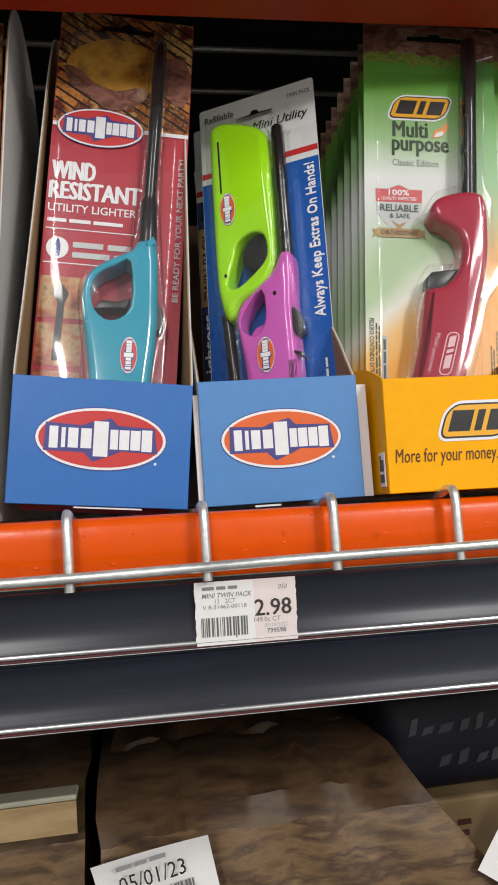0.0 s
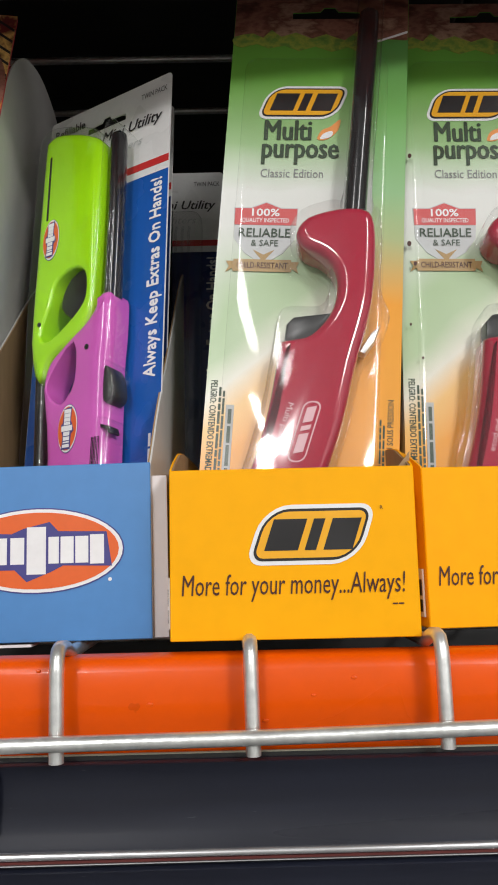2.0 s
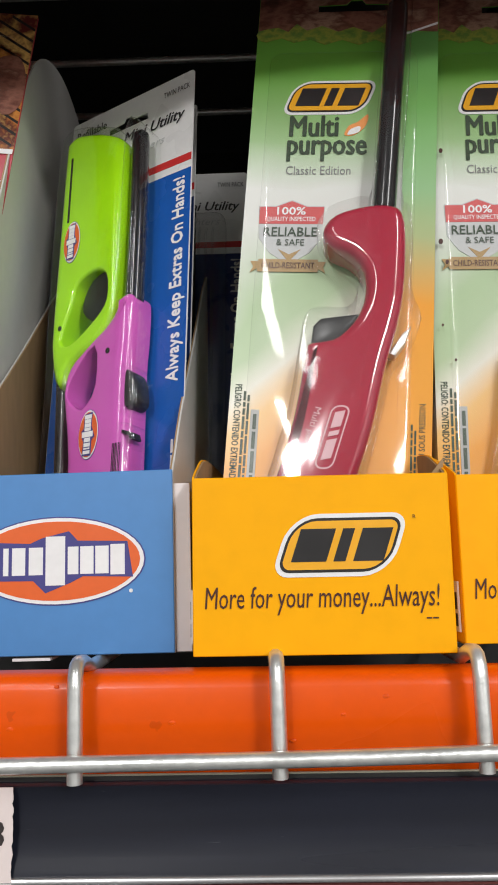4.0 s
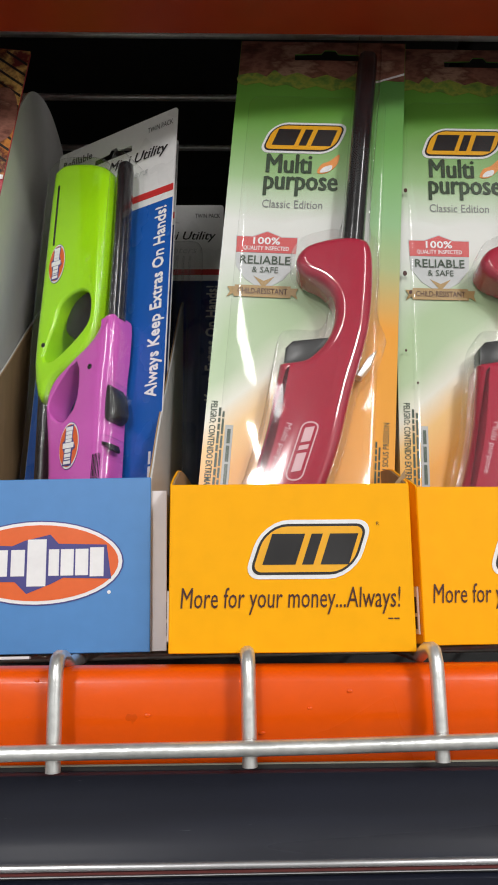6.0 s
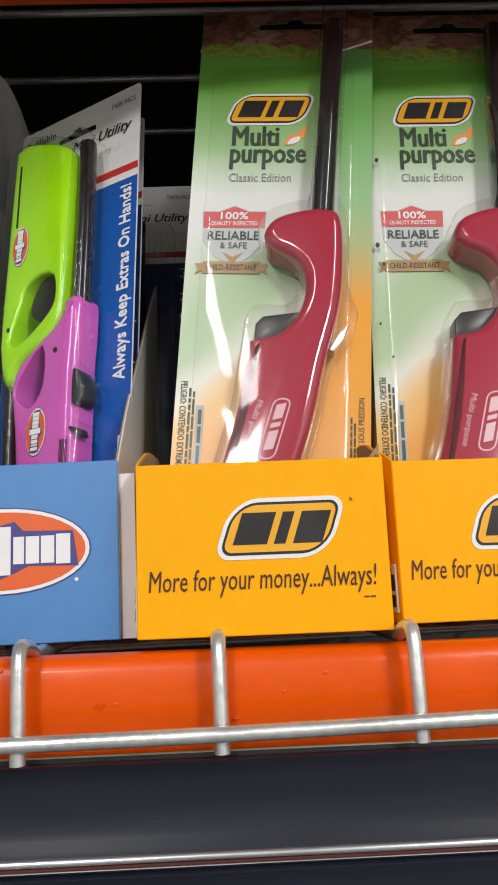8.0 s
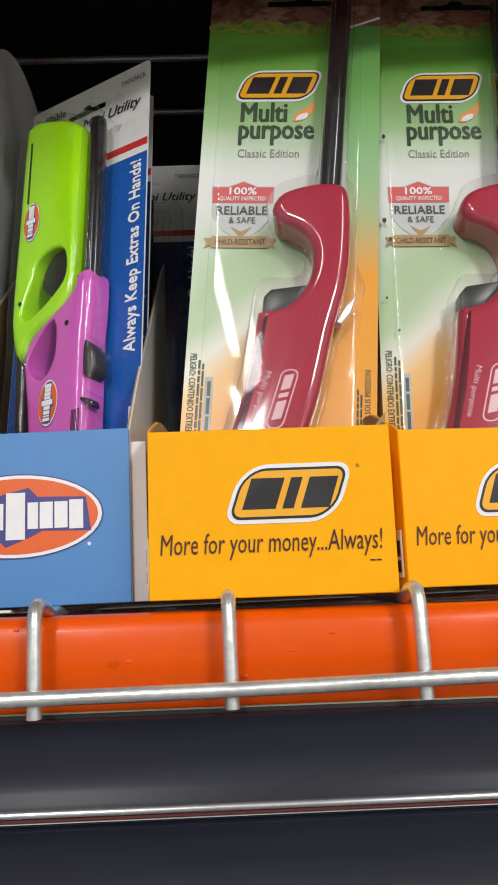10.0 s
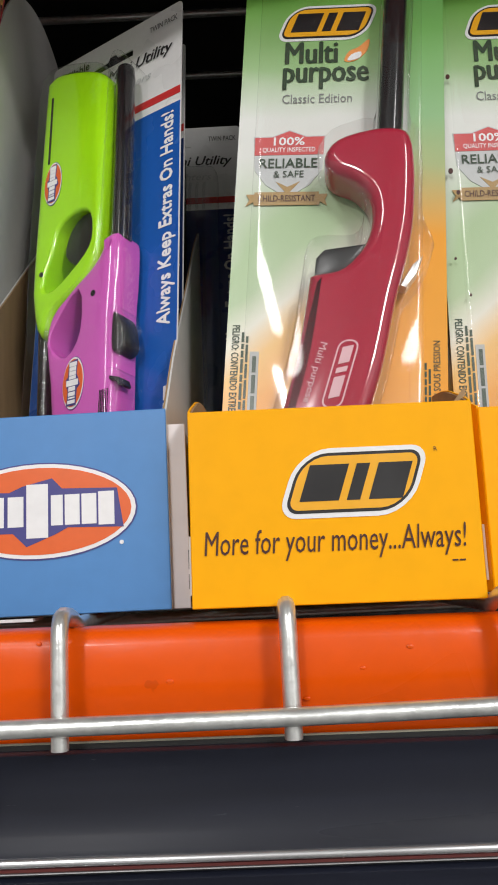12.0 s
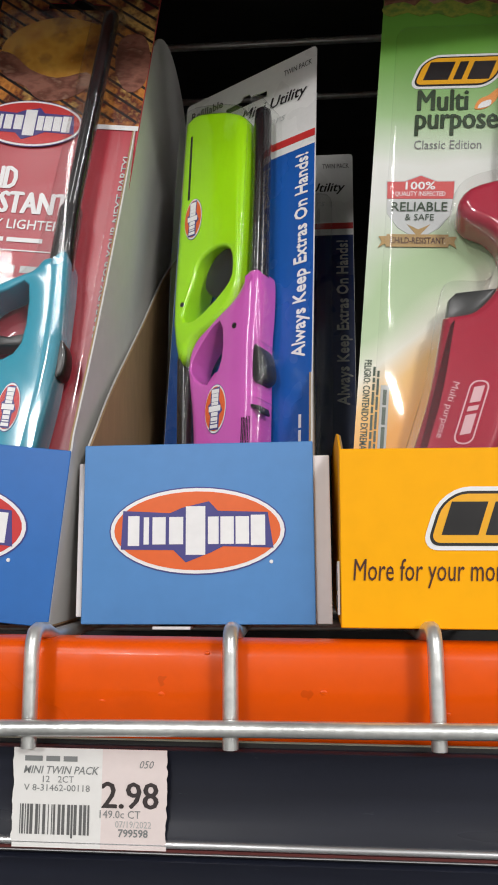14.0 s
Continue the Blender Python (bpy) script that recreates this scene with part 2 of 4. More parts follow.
# ---- mesh builders ----
def thing(name, label, category, m=Matrix(), group="", kind=""):
    ob = new(name)
    ob.empty_display_size = 0.02
    ob.matrix_world = m
    return tagged(ob, label, category, group, kind)


def part(name, bm, material, parent, label="", smooth=False):
    me = bpy.data.meshes.new(name)
    bmesh.ops.recalc_face_normals(bm, faces=bm.faces)
    bm.to_mesh(me)
    bm.free()
    me.materials.append(material)
    if smooth:
        for p in me.polygons:
            p.use_smooth = True
        me.set_sharp_from_angle(angle=radians(40))
    ob = new(name, me)
    ob.parent = parent
    if label:
        ob["label"] = label
    return ob


def solid(name, bm, material, label, category, kind="", group=""):
    ob = part(name, bm, material, None, label)
    return tagged(ob, label, category, group, kind)


def block(x0, x1, y0, y1, z0, z1, bevel=0.0, seg=2):
    bm = bmesh.new()
    bmesh.ops.create_cube(bm, size=1, matrix=Matrix.LocRotScale(((x0 + x1) / 2, (y0 + y1) / 2, (z0 + z1) / 2), None, (x1 - x0, y1 - y0, z1 - z0)))
    if bevel:
        bmesh.ops.bevel(bm, geom=bm.edges[:], offset=bevel, segments=seg, affect="EDGES", profile=0.5)
    return bm


def smooth_loop(pts, n=3):
    """A closed Catmull-Rom loop through control points."""
    out, k = [], len(pts)
    for i in range(k):
        p0, p1, p2, p3 = (Vector(pts[(i + j) % k]) for j in (-1, 0, 1, 2))
        for s in range(n):
            t = s / n
            out.append(tuple(0.5 * ((2 * p1) + (p2 - p0) * t + (2 * p0 - 5 * p1 + 4 * p2 - p3) * t * t + (3 * p1 - p0 - 3 * p2 + p3) * t ** 3)))
    return out


def oval(cx, cz, a, b, n=40, tilt=0.0):
    c, s = math.cos(radians(tilt)), math.sin(radians(tilt))
    return [(cx + a * math.cos(t) * c - b * math.sin(t) * s, cz + a * math.cos(t) * s + b * math.sin(t) * c) for t in (2 * math.pi * i / n for i in range(n))]


def rounded(x0, z0, x1, z1, r, n=5, slant=0.0):
    out = []
    for cx, cz, a in ((x1 - r, z1 - r, 0), (x0 + r, z1 - r, 90), (x0 + r, z0 + r, 180), (x1 - r, z0 + r, 270)):
        for i in range(n + 1):
            t = radians(a + 90 * i / n)
            x, z = cx + r * math.cos(t), cz + r * math.sin(t)
            out.append((x + slant * (z - z0), z))
    return out


def slab(outline, y_front, y_back, bevel=0.0, seg=3, holes=()):
    """An upright plate with an outline in x and z; holes go through it. The front edge is rounded."""
    bm = bmesh.new()
    loops = [outline, *holes]
    edges, rings = [], []
    for lp in loops:
        vs = [bm.verts.new((x, y_back, z)) for x, z in lp]
        rings.append(vs)
        edges += [bm.edges.new((vs[i], vs[(i + 1) % len(vs)])) for i in range(len(vs))]
    if holes:
        bmesh.ops.triangle_fill(bm, use_beauty=True, use_dissolve=False, edges=edges)
    else:
        bm.faces.new(rings[0])
    bmesh.ops.recalc_face_normals(bm, faces=bm.faces)
    back = bm.faces[:]
    ext = bmesh.ops.extrude_face_region(bm, geom=back, use_keep_orig=True)
    moved = [v for v in ext["geom"] if isinstance(v, bmesh.types.BMVert)]
    bmesh.ops.translate(bm, verts=moved, vec=(0, y_front - y_back, 0))
    if bevel:
        ms = set(moved)
        rim = [e for e in bm.edges if e.verts[0] in ms and e.verts[1] in ms and any(not all(v in ms for v in f.verts) for f in e.link_faces)]
        bmesh.ops.bevel(bm, geom=rim, offset=bevel, segments=seg, affect="EDGES", profile=0.5, clamp_overlap=True)
    return bm


def pillow(outline, y_front, y_back, r, steps=5, holes=()):
    """A moulded body: an outline in x and z whose front edges, also round its holes, are rounded with radius r."""
    bm = bmesh.new()
    last, cap = [], []
    for k, lp in enumerate([outline, *holes]):
        pts = [Vector(p) for p in lp]
        area = sum(a.x * b.y - b.x * a.y for a, b in zip(pts, pts[1:] + pts[:1]))
        if (area > 0) == (k > 0):
            pts.reverse()
        n = len(pts)
        inward = []
        for i in range(n):
            d = (pts[(i + 1) % n] - pts[i - 1]).normalized()
            inward.append(Vector((-d.y, d.x)))
        others = [Vector(p) for m, o in enumerate([outline, *holes]) if m != k for p in o]
        radii = []
        for p in pts:
            near = min(((p - o).length for o in others), default=1.0)
            radii.append(min(r if k == 0 else r * 0.3, near * (0.5 if k == 0 else 0.28)))
        for _ in range(6):
            radii = [min(radii[i], (radii[i - 1] + radii[i] + radii[(i + 1) % n]) / 3) for i in range(n)]
        rings = [[bm.verts.new((p.x, y_back, p.y)) for p in pts]]
        for j in range(steps + 1):
            a = math.pi / 2 * j / steps
            rings.append([bm.verts.new((p.x + q.x * (g - g * math.cos(a)), y_front + g - g * math.sin(a), p.y + q.y * (g - g * math.cos(a)))) for p, q, g in zip(pts, inward, radii)])
        for a, b in zip(rings, rings[1:]):
            for i in range(n):
                bm.faces.new((a[i], a[(i + 1) % n], b[(i + 1) % n], b[i]))
        last.append(rings[-1])
    for ring in last:
        for i in range(len(ring)):
            e = bm.edges.get((ring[i], ring[(i + 1) % len(ring)]))
            cap.append(e)
    if holes:
        bmesh.ops.triangle_fill(bm, use_beauty=True, use_dissolve=False, edges=cap)
    else:
        bm.faces.new(last[0])
    return bm


def shell(outline, y_top, y_base, bevel, seg=4):
    """A hollow raised form without its back: a blister of thin film."""
    bm = slab(outline, y_top, y_base, bevel, seg)
    gone = [f for f in bm.faces if all(abs(v.co.y - y_base) < 1e-6 for v in f.verts)]
    bmesh.ops.delete(bm, geom=gone, context="FACES")
    return bm


def tube(path, radius, n=10, taper=None):
    """A round bar along a line of points."""
    bm, rings, side = bmesh.new(), [], None
    pts = [Vector(p) for p in path]
    for i, p in enumerate(pts):
        d = (pts[min(i + 1, len(pts) - 1)] - pts[max(i - 1, 0)]).normalized()
        if side is None:
            side = d.cross(Vector((0.3, 0.5, 0.8)) if abs(d.z) < 0.9 else Vector((0, 1, 0.02)))
        side = (side - d * side.dot(d)).normalized()
        up = side.cross(d)
        r = radius * (taper[i] if taper else 1)
        rings.append([bm.verts.new(p + side * r * math.cos(2 * math.pi * k / n) + up * r * math.sin(2 * math.pi * k / n)) for k in range(n)])
    for a, b in zip(rings, rings[1:]):
        for k in range(n):
            bm.faces.new((a[k], a[(k + 1) % n], b[(k + 1) % n], b[k]))
    bm.faces.new(rings[0])
    bm.faces.new(rings[-1])
    return bm


def words(body, x0, z0, x1, z1, material, parent, y=-0.0006, bold=0.0, italic=0.0, upward=False, tilt=0.0, name="lettering", heavy=0.0):
    """Raised print that fills the box x0..x1, z0..z1; upward turns it to run up the sheet, downward with -1."""
    cu = bpy.data.curves.new("type", "FONT")
    cu.body, cu.shear, cu.offset, cu.resolution_u = body, italic, bold, 2
    ob = bpy.data.objects.new("type", cu)
    scene.collection.objects.link(ob)
    me = bpy.data.meshes.new_from_object(ob.evaluated_get(bpy.context.evaluated_depsgraph_get()))
    bpy.data.objects.remove(ob)
    co = np.zeros(len(me.vertices) * 3)
    me.vertices.foreach_get("co", co)
    co = co.reshape(-1, 3)
    a, b = co[:, 0].copy(), co[:, 1].copy()
    if upward:
        a, b = (-b, a) if upward is True else (b, -a)
    a = x0 + (a - a.min()) / (a.max() - a.min()) * (x1 - x0)
    b = z0 + (b - b.min()) / (b.max() - b.min()) * (z1 - z0)
    b = b + (a - x0) * math.tan(radians(tilt))
    co = np.stack([a, np.full_like(a, y), b], 1)
    me.vertices.foreach_set("co", co.ravel())
    if heavy:
        # thicker strokes: the same print laid again a hair to each side
        bm = bmesh.new()
        for k, (du, dv) in enumerate(((0, 0), (heavy, 0), (-heavy, 0), (0, heavy * 0.6))):
            tmp = me.copy()
            tmp.transform(Matrix.Translation((du, -0.00003 * k, dv)))
            bm.from_mesh(tmp)
            bpy.data.meshes.remove(tmp)
        bm.to_mesh(me)
        bm.free()
    me.name = name
    me.materials.clear()
    me.materials.append(material)
    t = new(name, me)
    t.parent = parent
    return t


def bars(x0, z0, x1, z1, rows, material, parent, y=-0.0006, seed=1, upward=False, name="fine_print"):
    """Lines of print too small to read: short bars in rows."""
    rnd = random.Random(seed)
    bm = bmesh.new()
    w, h = (z1 - z0, x1 - x0) if upward else (x1 - x0, z1 - z0)
    step = h / rows
    for r in range(rows):
        at = 0.0
        while at < w * 0.96:
            ln = min(step * rnd.uniform(1.2, 4.5), w - at)
            lo, hi = r * step + step * 0.2, r * step + step * 0.75
            q = [(at, lo), (at + ln, lo), (at + ln, hi), (at, hi)]
            if upward:
                q = [(x1 - v, z0 + u) for u, v in q]
            else:
                q = [(x0 + u, z1 - v) for u, v in q]
            bm.faces.new([bm.verts.new((u, y, v)) for u, v in q])
            at += ln + step * 0.4
    return part(name, bm, material, parent)


def barcode(x0, z0, x1, z1, parent, y=-0.0006, seed=3):
    rnd = random.Random(seed)
    bm, x = bmesh.new(), x0
    while x < x1:
        w = rnd.choice((0.0003, 0.0003, 0.0006, 0.0009)) * (x1 - x0) / 0.022
        drop = 0.0 if rnd.random() > 0.1 else 0.001
        bm.faces.new([bm.verts.new((u, y, v)) for u, v in ((x, z0 - drop), (min(x + w, x1), z0 - drop), (min(x + w, x1), z1), (x, z1))])
        x += w + rnd.choice((0.0003, 0.0004, 0.0008)) * (x1 - x0) / 0.022
    return tagged(part("barcode", bm, BAR_INK, parent), kind="stuff")


def oval_mark(cx, cz, a, b, parent, y, upright=False, tilt=0.0, red=ORANGE_INK, rim=True):
    """A printed oval badge: white rim, purple line, orange field and a row of plain white blocks."""
    step = 0.00018
    if rim:
        part("badge_outline", slab(oval(cx, cz, a, b, tilt=tilt), y, y + 0.00012), PURPLE_INK, parent)
    part("badge_rim", slab(oval(cx, cz, a * 0.985, b * 0.97, tilt=tilt), y - step, y), WHITE_INK, parent)
    part("badge_field", slab(oval(cx, cz, a * 0.94, b * 0.89, tilt=tilt), y - 2 * step, y - step), red, parent)
    ring = [(-0.84, 0.46), (-0.30, 0.40), (-0.16, 0.52), (0.14, 0.66), (0.24, 0.44), (0.80, 0.40), (0.86, -0.40), (0.3, -0.36), (0.16, -0.5), (-0.12, -0.72), (-0.26, -0.44), (-0.86, -0.42)]
    c, s = (0, 1) if upright else (math.cos(radians(tilt)), math.sin(radians(tilt)))
    aa, bb = (b, a) if upright else (a, b)

    def at(u, v):
        u, v = u * aa, v * bb
        return cx + u * c - v * s, cz + u * s + v * c
    part("badge_ground", slab([at(u, v) for u, v in ring], y - 3 * step, y - 2 * step), PURPLE_INK, parent)
    marks = [(-0.78, 0.13, 0.34), (-0.60, 0.06, 0.31), (-0.50, 0.15, 0.31), (-0.31, 0.16, 0.31), (-0.12, 0.22, 0.55), (0.13, 0.12, 0.31), (0.27, 0.15, 0.31), (0.44, 0.15, 0.31), (0.61, 0.16, 0.34)]
    for u, w, h in marks:
        part("badge_block", slab([at(u + du, v) for du, v in ((0, -h), (w, -h), (w, h), (0, h))], y - 4 * step, y - 3 * step), WHITE_INK, parent)


def leaning(x0, z0, x1, z1, big, small, slant=0.34, n=6):
    """A leaning badge outline: two opposite corners well rounded, the other two tight."""
    out = []
    for cx, cz, a, r in ((x1 - small, z1 - small, 0, small), (x0 + big, z1 - big, 90, big), (x0 + small, z0 + small, 180, small), (x1 - big, z0 + big, 270, big)):
        for i in range(n + 1):
            t = radians(a + 90 * i / n)
            x, z = cx + r * math.cos(t), cz + r * math.sin(t)
            out.append((x + slant * (z - z0), z))
    return out


def slanted_mark(x0, z0, x1, z1, parent, y):
    """A printed badge: white rim, dark line, yellow field and three plain slanted dark blocks."""
    h, w, step, k = z1 - z0, x1 - x0, 0.00018, 0.34
    for name, e, mat, d in (("badge_rim", 0.0, WHITE_INK, 0), ("badge_line", h * 0.07, BLACK_INK, 1), ("badge_field", h * 0.115, YELLOW_INK, 2)):
        part(name, slab(leaning(x0 + e + k * e, z0 + e, x1 - k * h - e + k * e, z1 - e, h * 0.46 - e, h * 0.27 - e, k), y - d * step, y - (d - 1) * step if d else y + 0.00012), mat, parent)
    for u, wd in ((0.125, 0.25), (0.425, 0.085), (0.565, 0.215)):
        q = [(u, 0.24), (u + wd, 0.24), (u + wd, 0.76), (u, 0.76)]
        part("badge_block", slab([(x0 + a * w + k * h * (b - 0.10), z0 + b * h) for a, b in q], y - 3 * step, y - 2 * step), BLACK_INK, parent)


mm = 0.001


def mms(pts):
    return [(x * mm, z * mm) for x, z in pts]


# ---- setting: aisle round the rack ----
solid("floor", block(-6, 6, -13, 1.6, -0.1, 0), CONCRETE, "grey polished concrete store floor", "floor", "structure")
solid("ceiling", block(-6, 6, -13, 1.6, 4.0, 4.1), WHITE_CEILING, "white store ceiling", "ceiling", "structure")
solid("wall_north", block(-6, 6, 1.3, 1.4, 0, 4.0), PLASTER, "pale plain wall behind the rack", "wall", "structure")
solid("wall_south", block(-6, 6, -13.1, -13.0, 0, 4.0), PLASTER, "pale plain wall across the aisle", "wall", "structure")
solid("wall_east", block(6, 6.1, -13, 1.6, 0, 4.0), PLASTER, "pale plain end wall", "wall", "structure")
solid("wall_west", block(-6.1, -6, -13, 1.6, 0, 4.0), PLASTER, "pale plain end wall", "wall", "structure")

DECK = 1.187          # top of the deck on which the boxes stand
PITCH = 0.0635        # spacing of the deck wires


# ---- rack ----
def beam(z0, z1, label, paint, y=0.0, dip=0.0):
    """A steel rack beam with rounded edges and a step at its back for the deck."""
    t = thing("shelf_beam", label, "shelf beam", pose(0, y, z0, 0, dip), "rack beams")
    h = z1 - z0
    prof = [(0.0050, 0.003), (0.0050, h - 0.0225), (0.0040, h - 0.0208), (0.0043, h - 0.005), (0.0052, h - 0.0022), (0.0075, h - 0.0005), (0.011, h), (0.016, h), (0.016, h - 0.02), (0.055, h - 0.02), (0.055, 0.0), (0.008, 0.0)]
    bm = bmesh.new()
    a = [bm.verts.new((-1.3, y, z)) for y, z in prof]
    b = [bm.verts.new((1.3, y, z)) for y, z in prof]
    bm.faces.new(a)
    bm.faces.new(b[::-1])
    for i in range(len(a)):
        j = (i + 1) % len(a)
        bm.faces.new((a[i], a[j], b[j], b[i]))
    part("face", bm, paint, t, smooth=True)
    return t


SAG = 0.82            # the lower beam dips to one side, in degrees
lower_beam = beam(1.0885, 1.1840, "glossy orange steel rack beam under the deck, chipped", ORANGE, 0.006, SAG)
chips = random.Random(14)
for _ in range(34):
    # runs and blisters in the enamel
    cx, cz, q = chips.uniform(-0.24, 0.27), chips.choice((0.090, 0.084, 0.079, 0.0755, 0.066)) + chips.uniform(-0.003, 0.003), chips.uniform(0.0003, 0.0009)
    blot = slab(smooth_loop([(cx + q * 1.5 * math.cos(a) * chips.uniform(0.7, 1.2), cz + q * math.sin(a) * chips.uniform(0.7, 1.2)) for a in (0, 1.05, 2.1, 3.14, 4.2, 5.25)], 2), 0.0038, 0.0056, q * 0.4, 2)
    part("enamel_blister", blot, ORANGE, lower_beam, smooth=True)

# the upper beam's shade comes from its darker, redder colour
beam(1.470, 1.566, "orange steel rack beam of the shelf above, coloured as in shade", ORANGE_SHADED)

# posts that carry the beams, beyond both ends of the bay
for x in (-1.342, 1.3):
    for y in (0.004, 0.55):
        solid("rack_post", block(x, x + 0.042, y, y + 0.055, 0.0, 1.7, 0.003), ORANGE, "orange steel rack post standing on the floor", "rack post", "structure")


def wire_deck(z_top, label, drops):
    r = 0.0025
    t = thing("wire_deck", label, "wire deck", pose(0, 0, 0), "wire decks")
    z = z_top - r
    for k in range(-16, 17):
        x = k * PITCH
        if drops:
            pts = [(x, 0, z_top - 0.0343), (x, 0, z_top - 0.006), (x, 0.0006, z_top - 0.0025), (x, 0.0022, z_top + 0.0004), (x, 0.005, z_top + 0.0012), (x, 0.012, z_top + 0.0006), (x, 0.022, z), (x, 0.6, z)]
            part("wire", tube(pts, r), ZINC, t, smooth=True)
    if drops:
        rng = random.Random(5)
        n = 80
        pts = [(-1.2 + 2.4 * i / n, -0.0046 + rng.uniform(-1, 1) * 0.0001, z_top - 0.0275 + 0.0002 * math.sin(i)) for i in range(n + 1)]
        part("front_wire", tube(pts, r), ZINC, t, "thicker welded front wire", smooth=True)
    ys = [0.12 + 0.1016 * i for i in range(5)] if drops else [0.105 + PITCH * i for i in range(4)]
    for y in ys:
        part("cross_wire", tube([(-1.2, y, z - 2 * r), (0, y, z - 2 * r), (1.2, y, z - 2 * r)], r), ZINC, t, smooth=True)
    return t


wire_deck(DECK, "galvanised wire deck with drop wires over the beam", True)
wire_deck(1.570, "galvanised wire deck of the shelf above", False)
for cx in (-0.9, -0.45, 0.0, 0.45, 0.9):
    up = thing("stored_carton", "dark carton lying on the wire deck above", "carton", pose(cx, 0.07, 1.5715), "cartons on the upper deck")
    part("carton_body", block(-0.222, 0.222, 0, 0.54, 0, 0.22, 0.003), BLACK_STEEL, up)
    part("tape", block(-0.222, 0.222, 0.24, 0.30, -0.0006, 0.0), TRIGGER, up, "dark tape along the seam")
solid("back_panel", block(-1.3, 1.3, 0.62, 0.63, 0.1, 1.9), BLACK_STEEL, "black steel panel behind the shelves", "panel", "structure")


def price_channel(z0, z1, label):
    """A plastic label strip, hollow towards the aisle, with a bright grooved lower lip over a red line."""
    t = thing("price_channel", label, "label strip", pose(0, 0.006, z0, 0, SAG), "label strips")
    h = z1 - z0
    prof = [(0.0010, h - 0.0022), (0.0004, h - 0.0008), (0.0014, h), (0.0040, h), (0.0040, 0.0), (0.0012, 0.0), (0.0008, 0.0005), (0.0012, 0.0042), (0.0024, 0.0075), (0.0032, h * 0.5), (0.0026, h - 0.006)]
    bm = bmesh.new()
    a = [bm.verts.new((-1.2, y, z)) for y, z in prof]
    b = [bm.verts.new((1.2, y, z)) for y, z in prof]
    bm.faces.new(a)
    bm.faces.new(b[::-1])
    for i in range(len(a)):
        j = (i + 1) % len(a)
        bm.faces.new((a[i], a[j], b[j], b[i]))
    part("channel", bm, CHARCOAL, t, smooth=True)
    # black plate whose top edge draws the shadow line below the orange
    part("shadow_strip", block(-1.2, 1.2, 0.0036, 0.0043, 0.0, h + 0.0014), BLACK_STEEL, t, "black strip standing in for the shadow under the beam")
    if z0 > 1.1:
        part("edge_line", block(-1.2, 1.2, 0.0034, 0.0043, h + 0.0014, h + 0.0019), PALE_TAPE, t, "thin pale upper edge")
    rng = random.Random(int(z0 * 1e4))
    pts = [(-1.2 + 2.4 * i / 80, 0.0008, 0.0017 + rng.uniform(-1, 1) * 0.00007) for i in range(81)]
    part("lip", tube(pts, 0.0013, 10), CHROME, t, "bright worn lower lip", smooth=True)
    part("red_line", block(-1.2, 1.2, 0.0006, 0.0011, -0.0006, 0.0002), RED_EDGE, t, "thin dark red edge")
    part("lip", tube([(-1.2, 0.0009, -0.0011), (0, 0.0009, -0.0011), (1.2, 0.0009, -0.0011)], 0.0003, 6), CHROME, t, "bright worn lower lip", smooth=True)
    return t


price_channel(1.1206, 1.1510, "charcoal plastic label strip on the orange beam")
price_channel(1.0882, 1.1180, "lower charcoal plastic label strip")


# ---- price tag ----
def price_tag():
    t = thing("price_tag", "white and pink paper price tag with torn edges", "price tag", pose(-0.0455, 0.0058, 1.1213, 1.5, SAG))
    rnd = random.Random(2)
    w, h = 24.6 * mm, 30.0 * mm
    left = [(-w + rnd.uniform(-1, 1) * 0.0003, h * i / 24) for i in range(25)]
    right = [(w + rnd.uniform(-1, 1) * 0.0003, h * i / 24) for i in range(25)]
    mid = 4.0 * mm
    part("paper", slab([*left, (mid, h), (mid, 0)], -0.0002, 0), PAPER, t)
    part("pink_paper", slab([(mid, 0), (mid, h), *right[::-1]], -0.0002, 0), PAPER_PINK, t, "pale pink half of the tag")
    y = -0.0004
    bars(-21 * mm, 25.3 * mm, -4 * mm, 28.2 * mm, 1, GREY_INK, t, y, 4)
    words("MINI TWIN PACK", -21.3 * mm, 22.2 * mm, 3 * mm, 24.6 * mm, GREY_INK, t, y, italic=0.25, bold=0.01)
    words("12   2CT", -15 * mm, 19.6 * mm, -5 * mm, 21.6 * mm, GREY_INK, t, y)
    words("V 8-31462-00118", -21 * mm, 17.0 * mm, 0.2 * mm, 19.0 * mm, GREY_INK, t, y)
    words("050", 16 * mm, 24.5 * mm, 20.5 * mm, 26.8 * mm, GREY_INK, t, y, italic=0.3)
    words("2.98", 4.2 * mm, 12.3 * mm, 22.0 * mm, 20.2 * mm, TAG_INK, t, y, heavy=0.0002)
    words("149.0c CT", 3.6 * mm, 9.4 * mm, 16.5 * mm, 11.7 * mm, GREY_INK, t, y)
    words("07/19/2022", 8.6 * mm, 6.6 * mm, 20.0 * mm, 8.6 * mm, PALE_INK, t, y)
    words("799598", 9.6 * mm, 3.8 * mm, 19.0 * mm, 6.2 * mm, GREY_INK, t, y, bold=0.02)
    barcode(-22 * mm, 4.0 * mm, 0.3 * mm, 13.0 * mm, t, y)


price_tag()


